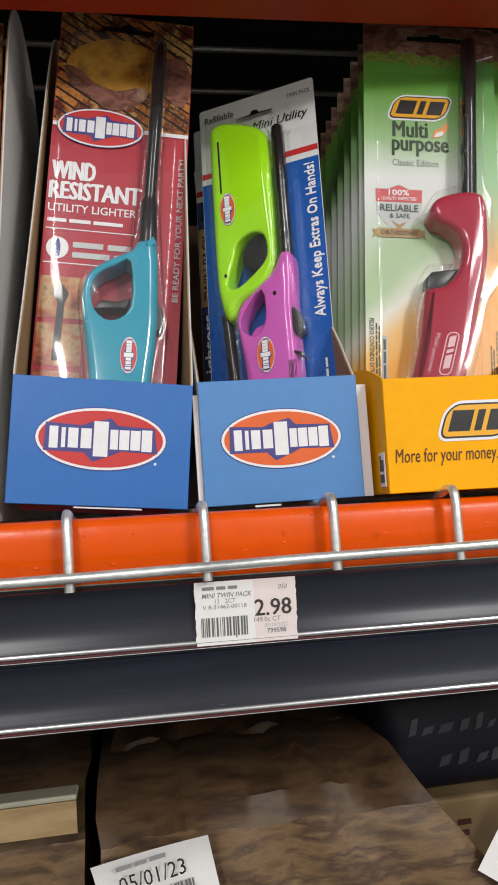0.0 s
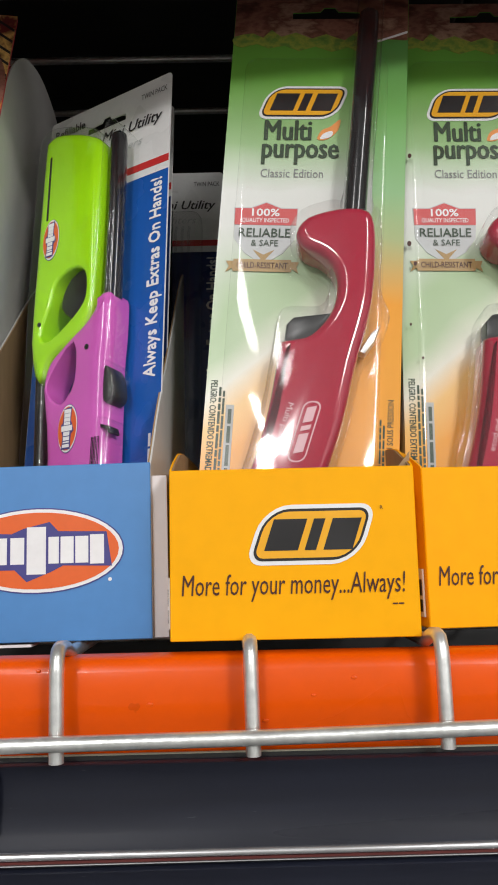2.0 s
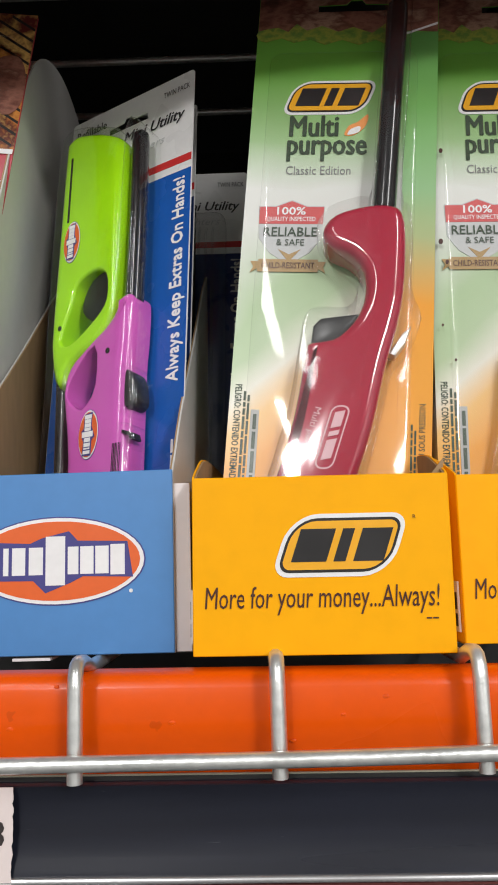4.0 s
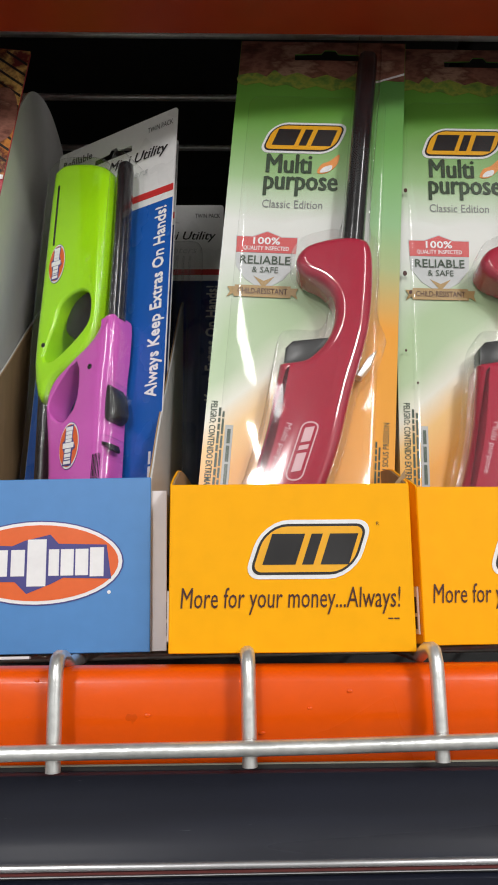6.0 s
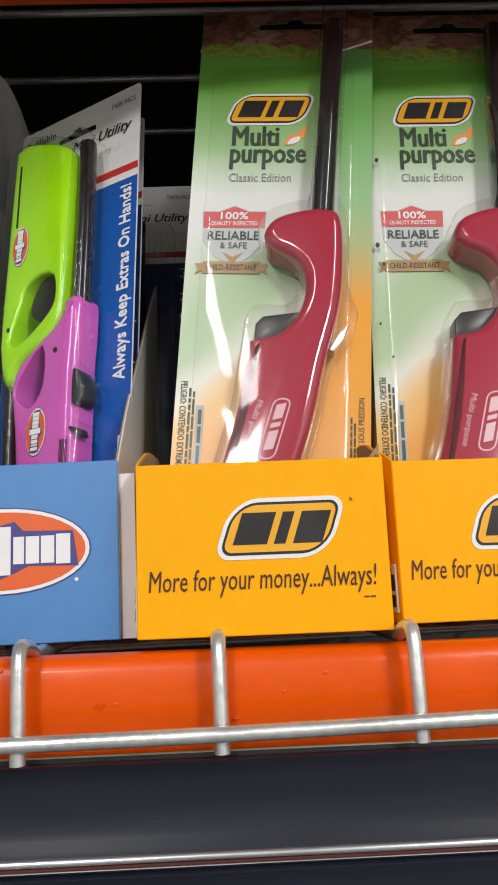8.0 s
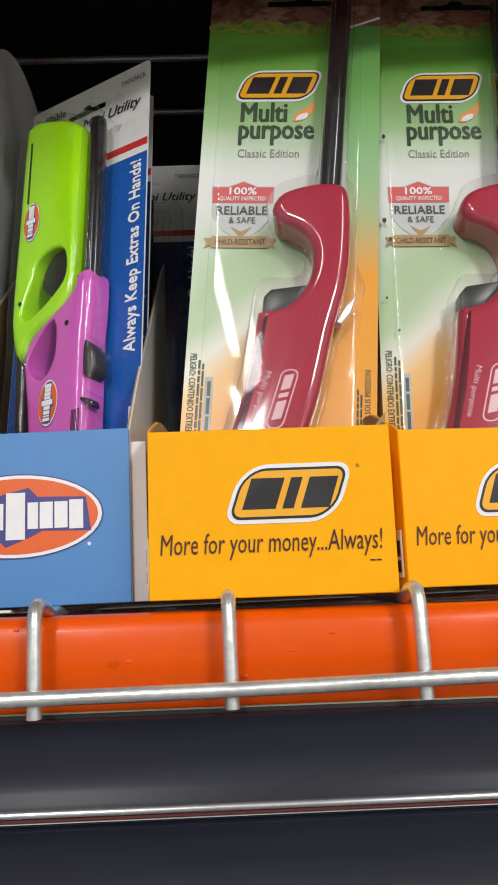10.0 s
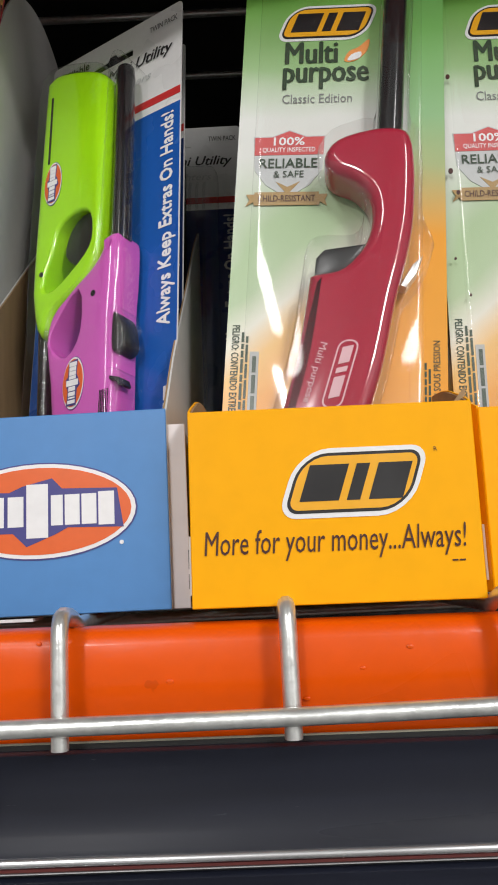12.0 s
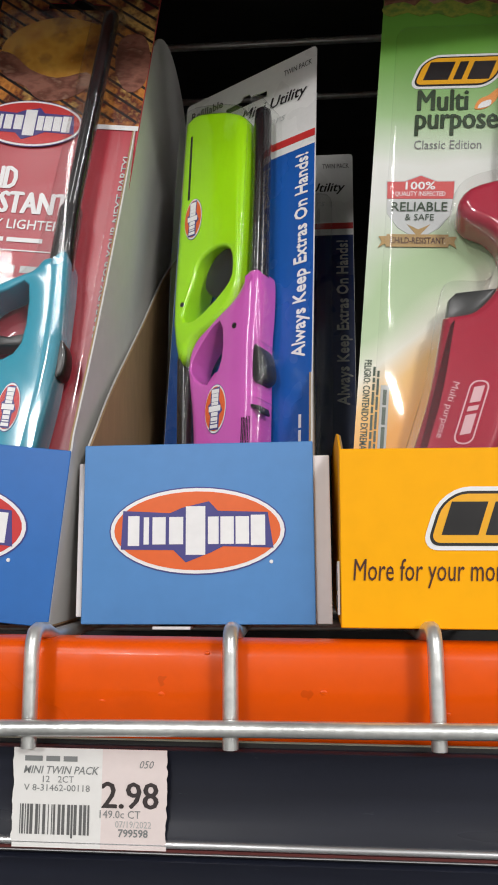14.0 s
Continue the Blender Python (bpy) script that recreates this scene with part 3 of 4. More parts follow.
# ---- open display boxes ----
def side_leaf(profile, x0, thick, lean=0.0):
    """One side of an open box: profile in y and z, leaning out by lean metres per metre above the front."""
    bm = bmesh.new()
    for_x = []
    for dx in (0, thick):
        for_x.append([bm.verts.new((x0 + dx + lean * max(z - 0.065, 0), y, z)) for y, z in profile])
    a, b = for_x
    bm.faces.new(a)
    bm.faces.new(b[::-1])
    for i in range(len(a)):
        j = (i + 1) % len(a)
        bm.faces.new((a[i], a[j], b[j], b[i]))
    return bm


def open_line(pts, n=6):
    out = []
    for i in range(len(pts) - 1):
        p0, p1, p2, p3 = (Vector(pts[min(max(i + j, 0), len(pts) - 1)]) for j in (-1, 0, 1, 2))
        for s in range(n):
            t = s / n
            out.append(tuple(0.5 * ((2 * p1) + (p2 - p0) * t + (2 * p0 - 5 * p1 + 4 * p2 - p3) * t * t + (3 * p1 - p0 - 3 * p2 + p3) * t ** 3)))
    out.append(tuple(pts[-1]))
    return out


TALL = [(0.0, 0.066), (0.019, 0.115), (0.040, 0.180), (0.060, 0.250), (0.074, 0.283), (0.095, 0.303), (0.130, 0.314), (0.172, 0.312), (0.205, 0.296), (0.232, 0.262), (0.26, 0.215)]
STEEP = [(0.0, 0.066), (0.008, 0.115), (0.017, 0.180), (0.028, 0.250), (0.038, 0.288), (0.055, 0.306), (0.090, 0.314), (0.15, 0.305), (0.20, 0.27), (0.26, 0.22)]
LOW = [(0.0, 0.064), (0.012, 0.076), (0.033, 0.097), (0.083, 0.140), (0.14, 0.190), (0.20, 0.228), (0.26, 0.25)]


def display_box(m, w, h, front_mat, side_mat, label, curve, group, leans=(0.0, 0.0), depth=0.26, yellow=False):
    t = thing("display_box", label, "display box", m, group)
    e = 0.0007
    x0, x1 = -w / 2, w / 2
    part("front_panel", block(x0, x1, 0, e, 0, h, 0.0003, 1), front_mat, t, "printed front panel")
    part("front_lining", block(x0 + 0.0004, x1 - 0.0004, e, 2 * e, 0.001, h - 0.0006), KRAFT, t, "brown board lining")
    for x, dx, ln in ((x0, 0.0, leans[0]), (x1, -e, leans[1])):
        prof = [(0.0012, 0.0), *[(max(y, 0.0012), z) for y, z in open_line(curve)], (depth, 0.0)]
        out_x, in_x = (x, x + e) if dx == 0.0 else (x - e, x - 2 * e)
        part("side_panel", side_leaf(prof, out_x, e, ln), side_mat, t, "outer face of a side panel", smooth=False)
        part("side_lining", side_leaf([(y, z - 0.0004) if z > 0.01 else (y, z) for y, z in prof], in_x, e, ln), KRAFT, t, "brown board inside of a side panel")
    part("back_panel", block(x0, x1, depth, depth + e, 0, curve[-1][1]), KRAFT, t)
    part("bottom_panel", block(x0, x1, 0.002, depth, 0.0, e), KRAFT, t)
    return t


def blue_box(m, w, h, front_mat, curve, leans, label, red=ORANGE_INK):
    t = display_box(m, w, h, front_mat, WHITE_BOARD, label, curve, "blue display boxes", leans)
    oval_mark(0.0, 0.0340, 0.033, 0.0162, t, -0.0003, red=red)
    part("printed_dot", slab(oval(0.0275, 0.0225, 0.0007, 0.0007, 12), -0.0004, 0), WHITE_INK, t)
    return t


k1 = blue_box(pose(-0.1135, 0.029, DECK + 0.0042, 0, 6.0, 1.0), 0.0905, 0.0645, BLUE_DEEP, TALL, (0.0, -0.035), "deep blue board display box with oval badge, slightly crooked", RED_INK)
k2 = blue_box(pose(-0.0155, 0.036, DECK, 0, 0.0, -2.0), 0.0865, 0.0665, BLUE, LOW, (0.0, 0.0), "mid blue board display box with oval badge and white flaps")
k0 = blue_box(pose(-0.2075, 0.034, DECK, 0, 0.0, 0.0), 0.0905, 0.0645, BLUE_DEEP, STEEP, (0.0, 0.055), "deep blue board display box at the end of the row", RED_INK)
part("side_flap", block(0.0432, 0.0492, 0.0030, 0.0037, 0.0, 0.0615, 0.0002, 1), WHITE_FLAP, k2, "white glue flap beside the front")
part("side_flap", block(-0.0462, -0.0434, 0.0030, 0.0037, 0.0025, 0.060, 0.0002, 1), WHITE_FLAP, k2, "white glue flap beside the front")
part("tuck_tab", block(-0.0165, -0.0025, 0.001, 0.012, -0.0018, -0.0008), WHITE_FLAP, k2, "white tab under the front edge")
part("tuck_tab", block(-0.012, 0.022, 0.001, 0.012, -0.0012, -0.0004), WHITE_FLAP, k1, "white tab under the front edge")

SHORT = [(0.0, 0.0605), (0.015, 0.066), (0.04, 0.072), (0.10, 0.075), (0.26, 0.08)]


def yellow_box(m, label, board=YELLOW):
    t = display_box(m, 0.0885, 0.0605, board, board, label, SHORT, "yellow display boxes")
    slanted_mark(-0.0175, 0.0258, 0.0305, 0.0472, t, -0.0003)
    words("More for your money...Always!", -0.0400, 0.0133, 0.0393, 0.0230, BROWN_INK, t, -0.0004, italic=0.12)
    words("R", 0.0315, 0.0450, 0.0326, 0.0463, BROWN_INK, t, -0.0004)
    bars(0.0345, 0.0112, 0.0385, 0.0121, 1, BROWN_INK, t, -0.0004, 8)
    part("side_label", block(-0.0452, -0.0445, 0.0035, 0.0115, 0.004, 0.022), WHITE_INK, t, "small white barcode label on the side")
    for y0, y1, z0, z1 in ((0.0045, 0.0105, 0.0060, 0.0105), (0.0045, 0.0075, 0.0120, 0.0180), (0.0085, 0.0100, 0.0120, 0.0205)):
        part("label_print", block(-0.0455, -0.0452, y0, y1, z0, z1), BLACK_INK, t, "black print on the side label")
    part("torn_flap", slab([(0.0395, 0.0605), (0.0440, 0.0600), (0.0445, 0.0665), (0.0425, 0.0640)], 0.006, 0.0068), KRAFT, t, "torn brown flap at the corner")
    return t


b1 = yellow_box(pose(0.0800, 0.0160, DECK, 0, 0.6, -1.5), "bright yellow board display box with a dark printed slogan")
b2 = yellow_box(pose(0.1755, 0.0330, DECK, 0, 0.4, 3.0), "yellow board display box with faint stains on its front", YELLOW_STAINED)
b3 = yellow_box(pose(0.2700, 0.0330, DECK, 0, 0.0, 0.0), "yellow board display box at the end of the row")


# ---- packs ----
def sheet_at(x, y, yaw, lean, roll, z=DECK):
    return Matrix.Translation((x, y, z + 0.001)) @ pose(0, 0, 0, 0, 0, yaw) @ pose(0, 0, 0, -lean) @ pose(0, 0, 0, 0, roll)


def hang_slot(cx, cz, w, h):
    """A long hanging slot with a hump in the middle."""
    return mms([(cx - w, cz - h), (cx + w, cz - h), (cx + w, cz + h * 0.4), (cx + w * 0.25, cz + h * 0.6), (cx + w * 0.15, cz + h * 1.5), (cx - w * 0.15, cz + h * 1.5), (cx - w * 0.25, cz + h * 0.6), (cx - w, cz + h * 0.4)])


def green_pack(m, label, full=True):
    t = thing("lighter_pack", label, "lighter pack", m, "green lighter packs")
    w, h = 42.6, 303
    part("backing_card", slab(mms([(-w, 0), (w, 0), (w, h), (-w, h)]), 0, 0.0006, holes=[hang_slot(4, 294, 18, 2.6)]), SHEET_GREEN, t, "green, white and orange printed card")
    part("photo_band", slab(mms([(-w + 0.2, 278), (-20, 281), (0, 276.5), (18, 276.5), (28, 280), (w - 0.2, 279), (w - 0.2, h - 0.2), (-w + 0.2, h - 0.2)]), -0.0002, 0, holes=[hang_slot(4, 294, 18, 2.6)]), MEAT, t, "printed photograph of grilled meat")
    leaves = [(-w + 0.2, 281), (-33, 283), (-28, 280.5), (-24, 285), (-19, 281), (-12, 283.5), (-4, 280), (3, 282.5), (12, 279), (18, 284), (25, 281), (27, 276), (21, 271.5), (14, 275), (6, 272.5), (-2, 275.5), (-10, 273), (-17, 276), (-25, 274.5), (-31, 277), (-38, 275), (-w + 0.2, 277)]
    part("salad_print", slab(mms(smooth_loop(leaves, 2)), -0.0003, -0.0001), SALAD, t, "printed salad leaves under the meat")
    part("white_line", slab(mms([(27.5, 277.6), (w - 0.3, 283), (w - 0.3, 284.2), (27.5, 278.6)]), -0.0004, -0.0002), WHITE_INK, t)
    part("margin_stripe", slab(mms([(29, 0), (w, 0), (w, 279), (27, 279)]), -0.0002, 0), SIDE_GREEN, t, "green to orange printed margin")
    if not full:
        part("blister", shell(mms(rounded(-28, 4, 30, 262, 8)), -0.012, -0.0004, 0.004, 3), FILM, t, "clear plastic blister").visible_shadow = False
        return t
    slanted_mark(-28.8 * mm, 235 * mm, 15.8 * mm, 253 * mm, t, -0.0003)
    words("Multi", -24.0 * mm, 223.5 * mm, -2.0 * mm, 234.2 * mm, GREEN_INK, t, -0.0003, heavy=0.0004)
    words("purpose", -24.6 * mm, 210.6 * mm, 11.2 * mm, 221.4 * mm, GREEN_INK, t, -0.0003, heavy=0.0004)
    part("flame_core", slab(mms(smooth_loop([(2.5, 224.2), (4, 227.2), (8, 228.5), (7.5, 225.5)])), -0.0005, -0.0003), WHITE_INK, t)
    part("flame_print", slab(mms(smooth_loop([(1, 224.5), (3, 229), (7, 231), (11.5, 235), (10.8, 229.5), (7.5, 225.5), (4, 223.8)])), -0.0003, 0), FLAME_INK, t)
    words("Classic Edition", -24.8 * mm, 203.8 * mm, 4.6 * mm, 208.3 * mm, GREY_INK, t, -0.0003)
    sh = [(-36, 188), (-28, 188), (-21, 191), (-14, 188), (-6, 188), (-7, 172), (-12, 165), (-21, 159), (-30, 165), (-35, 172)]
    part("shield_print", slab(mms(sh), -0.0003, 0), SILVER_INK, t)
    part("shield_top", slab(mms([(-35.4, 179), (-35.6, 187.4), (-28, 187.4), (-21, 190.3), (-14, 187.4), (-6.4, 187.4), (-6.6, 179)]), -0.0005, -0.0003), SHIELD_RED, t)
    words("100%", -27.5 * mm, 183.3 * mm, -14.5 * mm, 187.3 * mm, WHITE_INK, t, -0.0007, bold=0.02)
    words("QUALITY INSPECTED", -32 * mm, 179.8 * mm, -10 * mm, 182.4 * mm, WHITE_INK, t, -0.0007, bold=0.01)
    words("RELIABLE", -33 * mm, 172.8 * mm, -9 * mm, 177.2 * mm, GREEN_INK, t, -0.0007, bold=0.01)
    words("& SAFE", -27 * mm, 168.3 * mm, -14.5 * mm, 171.4 * mm, GREEN_INK, t, -0.0007)
    part("chevron", slab(mms([(-26, 166.5), (-21, 164), (-16, 166.5), (-21, 160.5)]), -0.0005, -0.0003), GOLD_INK, t)
    part("ribbon_print", slab(mms([(-38, 155), (-35, 157), (-34.5, 155.5), (-8, 155.5), (-7.5, 157), (-4.5, 155), (-5.5, 158), (-4.5, 160.5), (-8, 160.5), (-8, 161.5), (-34.5, 161.5), (-34.5, 160.5), (-38, 160.5), (-36.5, 158)]), -0.0007, -0.0005), GOLD_INK, t)
    words("CHILD-RESISTANT", -33 * mm, 157 * mm, -9.5 * mm, 160 * mm, BROWN_INK, t, -0.0009, bold=0.01)
    words("PELIGRO: CONTENIDO EXTREMADAMENTE", -40.4 * mm, 52 * mm, -37.4 * mm, 103 * mm, GREEN_INK, t, -0.0003, bold=0.012, upward=-1)
    bars(-37 * mm, 20 * mm, -33.5 * mm, 100 * mm, 2, GREEN_INK, t, -0.0003, 5, upward=True)
    part("notice_frame", slab(mms([(-33, 20), (-29.5, 20), (-29.5, 92), (-33, 92)]), -0.0003, 0), PALE_INK, t)
    bars(-32.6 * mm, 22 * mm, -29.9 * mm, 90 * mm, 1, GREEN_INK, t, -0.0005, 6, upward=True)
    words("CONTENU SOUS PRESSION", 37.2 * mm, 62 * mm, 39.8 * mm, 97 * mm, GREEN_INK, t, -0.0004, bold=0.01, upward=True)
    bars(33.5 * mm, 30 * mm, 36.5 * mm, 88 * mm, 2, GREEN_INK, t, -0.0004, 7, upward=True)
    # lighter
    out = [(-6.9, 167.5), (-2.3, 175.5), (10.7, 180), (21.5, 180.3), (26.6, 176), (28, 162), (27.5, 141), (25.2, 126), (21, 108), (16.8, 84), (11.6, 64), (4, 34), (0, 12), (-8, 7), (-26, 9), (-31, 16), (-26, 40), (-19.1, 66), (-14.4, 88), (-11.5, 113), (-10.4, 117.5), (-5, 118.8), (1.6, 121), (8.8, 129.5), (11.8, 139.5), (10.7, 150), (4.8, 157), (-3.3, 160.8)]
    body = part("lighter_body", pillow(mms(smooth_loop([(x + 1.0, z - 0.8 if z > 60 else z) for x, z in out], 3)), -0.0185, -0.0015, 0.0048, 6), CRIMSON, t, "glossy crimson plastic lighter body", smooth=True)
    part("barrel", tube([(0.0195, -0.010, 0.176), (0.0214, -0.0095, 0.235), (0.0229, -0.009, 0.280), (0.0231, -0.009, 0.2855), (0.0231, -0.009, 0.2872)], 0.0049, 18, (1.05, 1, 1, 0.93, 0.55)), BARREL, t, "black metal lighter barrel", smooth=True)
    part("trigger", slab(mms([(-8.5, 117), (-8.0, 125.5), (-5, 129), (11.5, 131.5), (9, 127), (2.5, 119)]), -0.0135, -0.004, 0.0015, 2), TRIGGER, t, "black trigger", smooth=True)
    part("safety_latch", slab(mms([(23.5, 114.5), (28.5, 123.5), (32.2, 127), (30, 119.5), (26, 113.5)]), -0.012, -0.006, 0.001, 2), ZINC, t, "small bright safety latch", smooth=True)
    # the body's marks lean along its grip
    marks = [words("Multi purpose", -9.0 * mm, 66 * mm, -5.4 * mm, 89 * mm, PINK_INK, body, -0.0188, italic=0.2, upward=-1)]
    marks.append(part("body_badge", slab(mms(rounded(-1.6, 64, 5.9, 90, 3.2)), -0.0187, -0.0184, holes=[mms(rounded(-1.0, 64.6, 5.3, 89.4, 2.7))]), PINK_INK, body))
    for z0, z1 in ((67.5, 75.5), (77, 79), (80.5, 87)):
        marks.append(part("badge_block", slab(mms([(0.3, z0), (4.1, z0 + 1), (4.1, z1 + 1), (0.3, z1)]), -0.0188, -0.0184), PINK_INK, body))
    for ob in marks:
        ob.data.transform(Matrix(((1, 0, 0.25, -0.25 * 0.077), (0, 1, 0, 0), (0, 0, 1, 0), (0, 0, 0, 1))))
    # film
    part("blister", shell(mms(rounded(-35.5, 3, 33.5, 268, 6)), -0.0022, -0.0002, 0.0015, 2), FILM, t, "clear plastic blister", smooth=True).visible_shadow = False
    bub = [(-9.5, 167), (-4.5, 177.5), (8, 182.5), (13, 186), (14.4, 230), (16.2, 285), (20, 290), (26, 289.5), (28.2, 284), (27, 230), (25.5, 185), (29, 177.5), (30.5, 162), (30.3, 141), (34.5, 128), (29, 116), (24, 108), (19.5, 84), (14, 60), (5, 5), (-34, 5), (-22, 66), (-17, 88), (-14, 114), (-12.5, 127), (-8, 132), (5, 132.5), (8.6, 140), (7.5, 149), (-3.5, 158)]
    part("bubble", shell(mms(smooth_loop([(x + 1.0, z - 0.8 if z > 60 else z) for x, z in bub], 3)), -0.0196, -0.0022, 0.0048, 5), FILM, t, "raised clear bubble over the lighter", smooth=True).visible_shadow = False
    return t


g1 = green_pack(sheet_at(0.0813, 0.0603, -5.4, 4.9, 5.2), "green blister pack with crimson lighter leaning in yellow box")
g2 = green_pack(sheet_at(0.1745, 0.0635, -2.7, 5.0, 2.8), "green blister pack with crimson lighter and dust specks")
for a, b, q in ((-37, 214, 0.9), (-40, 205, 0.6), (-38.5, 168, 1.0), (-36, 158, 0.8), (-39, 128, 0.5), (-34, 112, 0.5)):
    part("dust_speck", slab(mms(oval(a, b, q, q * 1.3, 10)), -0.0032, -0.0028), BROWN_INK, g2, "brown dust speck")
g3 = green_pack(sheet_at(0.2640, 0.0620, 0.0, 6.0, 2.0), "green and white blister pack at the end of the row", False)
for i in range(7):
    green_pack(sheet_at(0.0850 + 0.0010 * i, 0.0830 + 0.0205 * i, -5.0, 4.9, 5.2), "green blister pack standing behind others in its box", False)
    green_pack(sheet_at(0.1770, 0.0860 + 0.0205 * i, -2.0, 5.0, 2.8), "green blister pack standing behind others in its box", False)


def twin_pack(m, label, full=True):
    t = thing("lighter_pack", label, "lighter pack", m, "blue lighter packs")
    w, h = 40.9, 273.5
    # packs behind get their shade from a darker sheet colour
    blue = SHEET_BLUE if full else SHEET_BLUE_SHADED
    part("backing_card", slab(mms(rounded(-w, 0, w, h, 2, 3)), 0, 0.0006, holes=[hang_slot(-1, 259.0, 13, 2.6)]), SHEET_WHITE, t, "white and blue printed card")
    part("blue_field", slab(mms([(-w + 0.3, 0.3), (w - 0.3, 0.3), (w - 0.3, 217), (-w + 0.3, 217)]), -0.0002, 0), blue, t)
    part("red_line", slab(mms([(-w + 0.3, 221.3), (w - 0.3, 221.3), (w - 0.3, 225.3), (-w + 0.3, 225.3)]), -0.0002, 0), RED_INK, t)
    words("TWIN PACK", 22.3 * mm, 263.3 * mm, 38.6 * mm, 266.6 * mm, BLACK_INK, t, -0.0004)
    words("Mini Utility", -3 * mm, 245 * mm, 36 * mm, 253.0 * mm, BLACK_INK, t, -0.0004, italic=0.3, heavy=0.00015)
    words("Lighters", 0 * mm, 235.5 * mm, 24 * mm, 241.5 * mm, SILVER_INK, t, -0.0004, italic=0.3)
    # greyer ink dims this lettering on the shaded rear packs
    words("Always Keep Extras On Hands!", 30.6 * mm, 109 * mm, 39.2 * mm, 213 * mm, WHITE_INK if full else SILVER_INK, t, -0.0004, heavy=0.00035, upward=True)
    if not full:
        words("Utility Lighters", -39.5 * mm, 40 * mm, -30 * mm, 132 * mm, WHITE_INK, t, -0.0004, bold=0.012, upward=True)
        part("yellow_patch", slab(mms([(-40, 138), (-29, 138), (-29, 196), (-40, 196)]), -0.0004, -0.0002), GOLD_INK, t, "dark yellow printed patch")
        words("TWIN PACK", -38 * mm, 142 * mm, -31 * mm, 192 * mm, BLACK_INK, t, -0.0006, bold=0.012, upward=True)
        part("barrel", tube([(0.0065, -0.008, 0.05), (0.0060, -0.008, 0.238), (0.0060, -0.008, 0.241)], 0.0042, 12), BARREL, t, "black metal lighter barrel", smooth=True)
        for x in (12, 16, 20):
            part("blister_rib", tube([(x * mm, -0.008, 0.01), (x * mm, -0.008, 0.226), (x * mm, -0.003, 0.233)], 0.0008, 8), FILM, t, "edge of a clear blister", smooth=True)
        part("blister", shell(mms(rounded(-28, 4, 28, 240, 6)), -0.012, -0.0004, 0.004, 3), FILM, t, "clear plastic blister", smooth=True).visible_shadow = False
        return t
    words("Refillable", -37 * mm, 262 * mm, -15.8 * mm, 267 * mm, BLACK_INK, t, -0.0004, bold=0.012)
    bars(34 * mm, 62 * mm, 36.5 * mm, 84 * mm, 1, WHITE_INK, t, -0.0004, 3, upward=True)
    front = -0.0175
    green = [(-28.5, 238), (-27, 246), (-20, 249.5), (-9, 246.5), (2, 241.5), (9.2, 235.5), (11.8, 226), (12.6, 190), (12.4, 153), (10.5, 139.5), (2.8, 128), (-11.4, 121.8), (-15.7, 113), (-23, 114.5), (-27, 143.3), (-28.2, 186.3)]
    gh = [(-14.4, 150), (-11.5, 161), (-1.6, 165.6), (6.4, 162), (7.8, 149), (1.2, 140.5), (-13.0, 131.2), (-19.4, 134.6)]
    gb = part("lighter_body", pillow(mms(smooth_loop(green, 3)), front, -0.002, 0.0064, 6, holes=[mms(smooth_loop(gh, 3))]), LIME, t, "glossy lime green lighter body", smooth=True)
    part("slot", slab(mms([(-20.8, 197), (-19.6, 197), (-20.2, 234), (-21.4, 234)]), front - 0.0002, front + 0.0002), BARREL, gb)
    part("trigger", slab(mms(smooth_loop([(-9.5, 147.5), (-9, 155), (-4.5, 162.5), (4, 166), (11, 162), (11.5, 147), (3, 139.5), (-4.5, 142.5)], 2)), -0.0145, -0.002, 0.0015, 2), TRIGGER, t, "dark grey trigger", smooth=True)
    oval_mark(-16.3 * mm, 185 * mm, 5.2 * mm, 11.3 * mm, gb, front - 0.0003, upright=True)
    part("barrel", tube([(-0.0243, -0.008, 0.118), (-0.0215, -0.008, 0.077), (-0.019, -0.008, 0.03)], 0.0036, 16), BARREL, t, "black metal lighter barrel", smooth=True)
    pink = [(13.2, 146.5), (15.6, 150), (20.0, 150.2), (22.4, 147), (22.8, 138), (22.6, 126), (22.0, 112.7), (22.8, 67.6), (23, 20), (20, 8), (-5, 8), (-10, 20), (-11.2, 73.8), (-13.8, 106), (-11.4, 119), (-2, 126.5), (5.0, 133), (10.2, 140)]
    ph = [(-11.6, 104), (-10.0, 113.5), (2.6, 127), (4.0, 108), (-2.8, 97.8)]
    pb = part("lighter_body", pillow(mms(smooth_loop(pink, 3)), front, -0.003, 0.0068, 6, holes=[mms(smooth_loop(ph, 3))]), PINK, t, "glossy pink lighter body", smooth=True)
    part("trigger", slab(mms([(-9, 101), (-5, 106), (3, 108), (4.5, 100), (-1, 97)]), -0.010, -0.003, 0.001, 2), PINK, t, "pink trigger inside the loop", smooth=True)
    part("barrel", tube([(0.0184, -0.010, 0.147), (0.0180, -0.010, 0.19), (0.0174, -0.010, 0.232), (0.0173, -0.010, 0.2372), (0.0173, -0.010, 0.2390)], 0.0043, 18, (1.05, 1, 1, 0.9, 0.5)), BARREL, t, "black metal lighter barrel", smooth=True)
    part("slider", slab(mms(smooth_loop([(20.6, 110), (22.0, 112), (25.0, 107.5), (26.6, 99), (25.0, 95.5), (21.0, 96)], 3)), -0.0160, -0.006, 0.002, 3), TRIGGER, t, "black sliding lock", smooth=True)
    part("slot", slab(mms([(20.5, 85), (25.2, 83.4), (26.2, 80.6), (25.2, 80.2), (24.4, 82.0), (20.5, 83.6)]), front + 0.0015, front + 0.008), TRIGGER, pb)
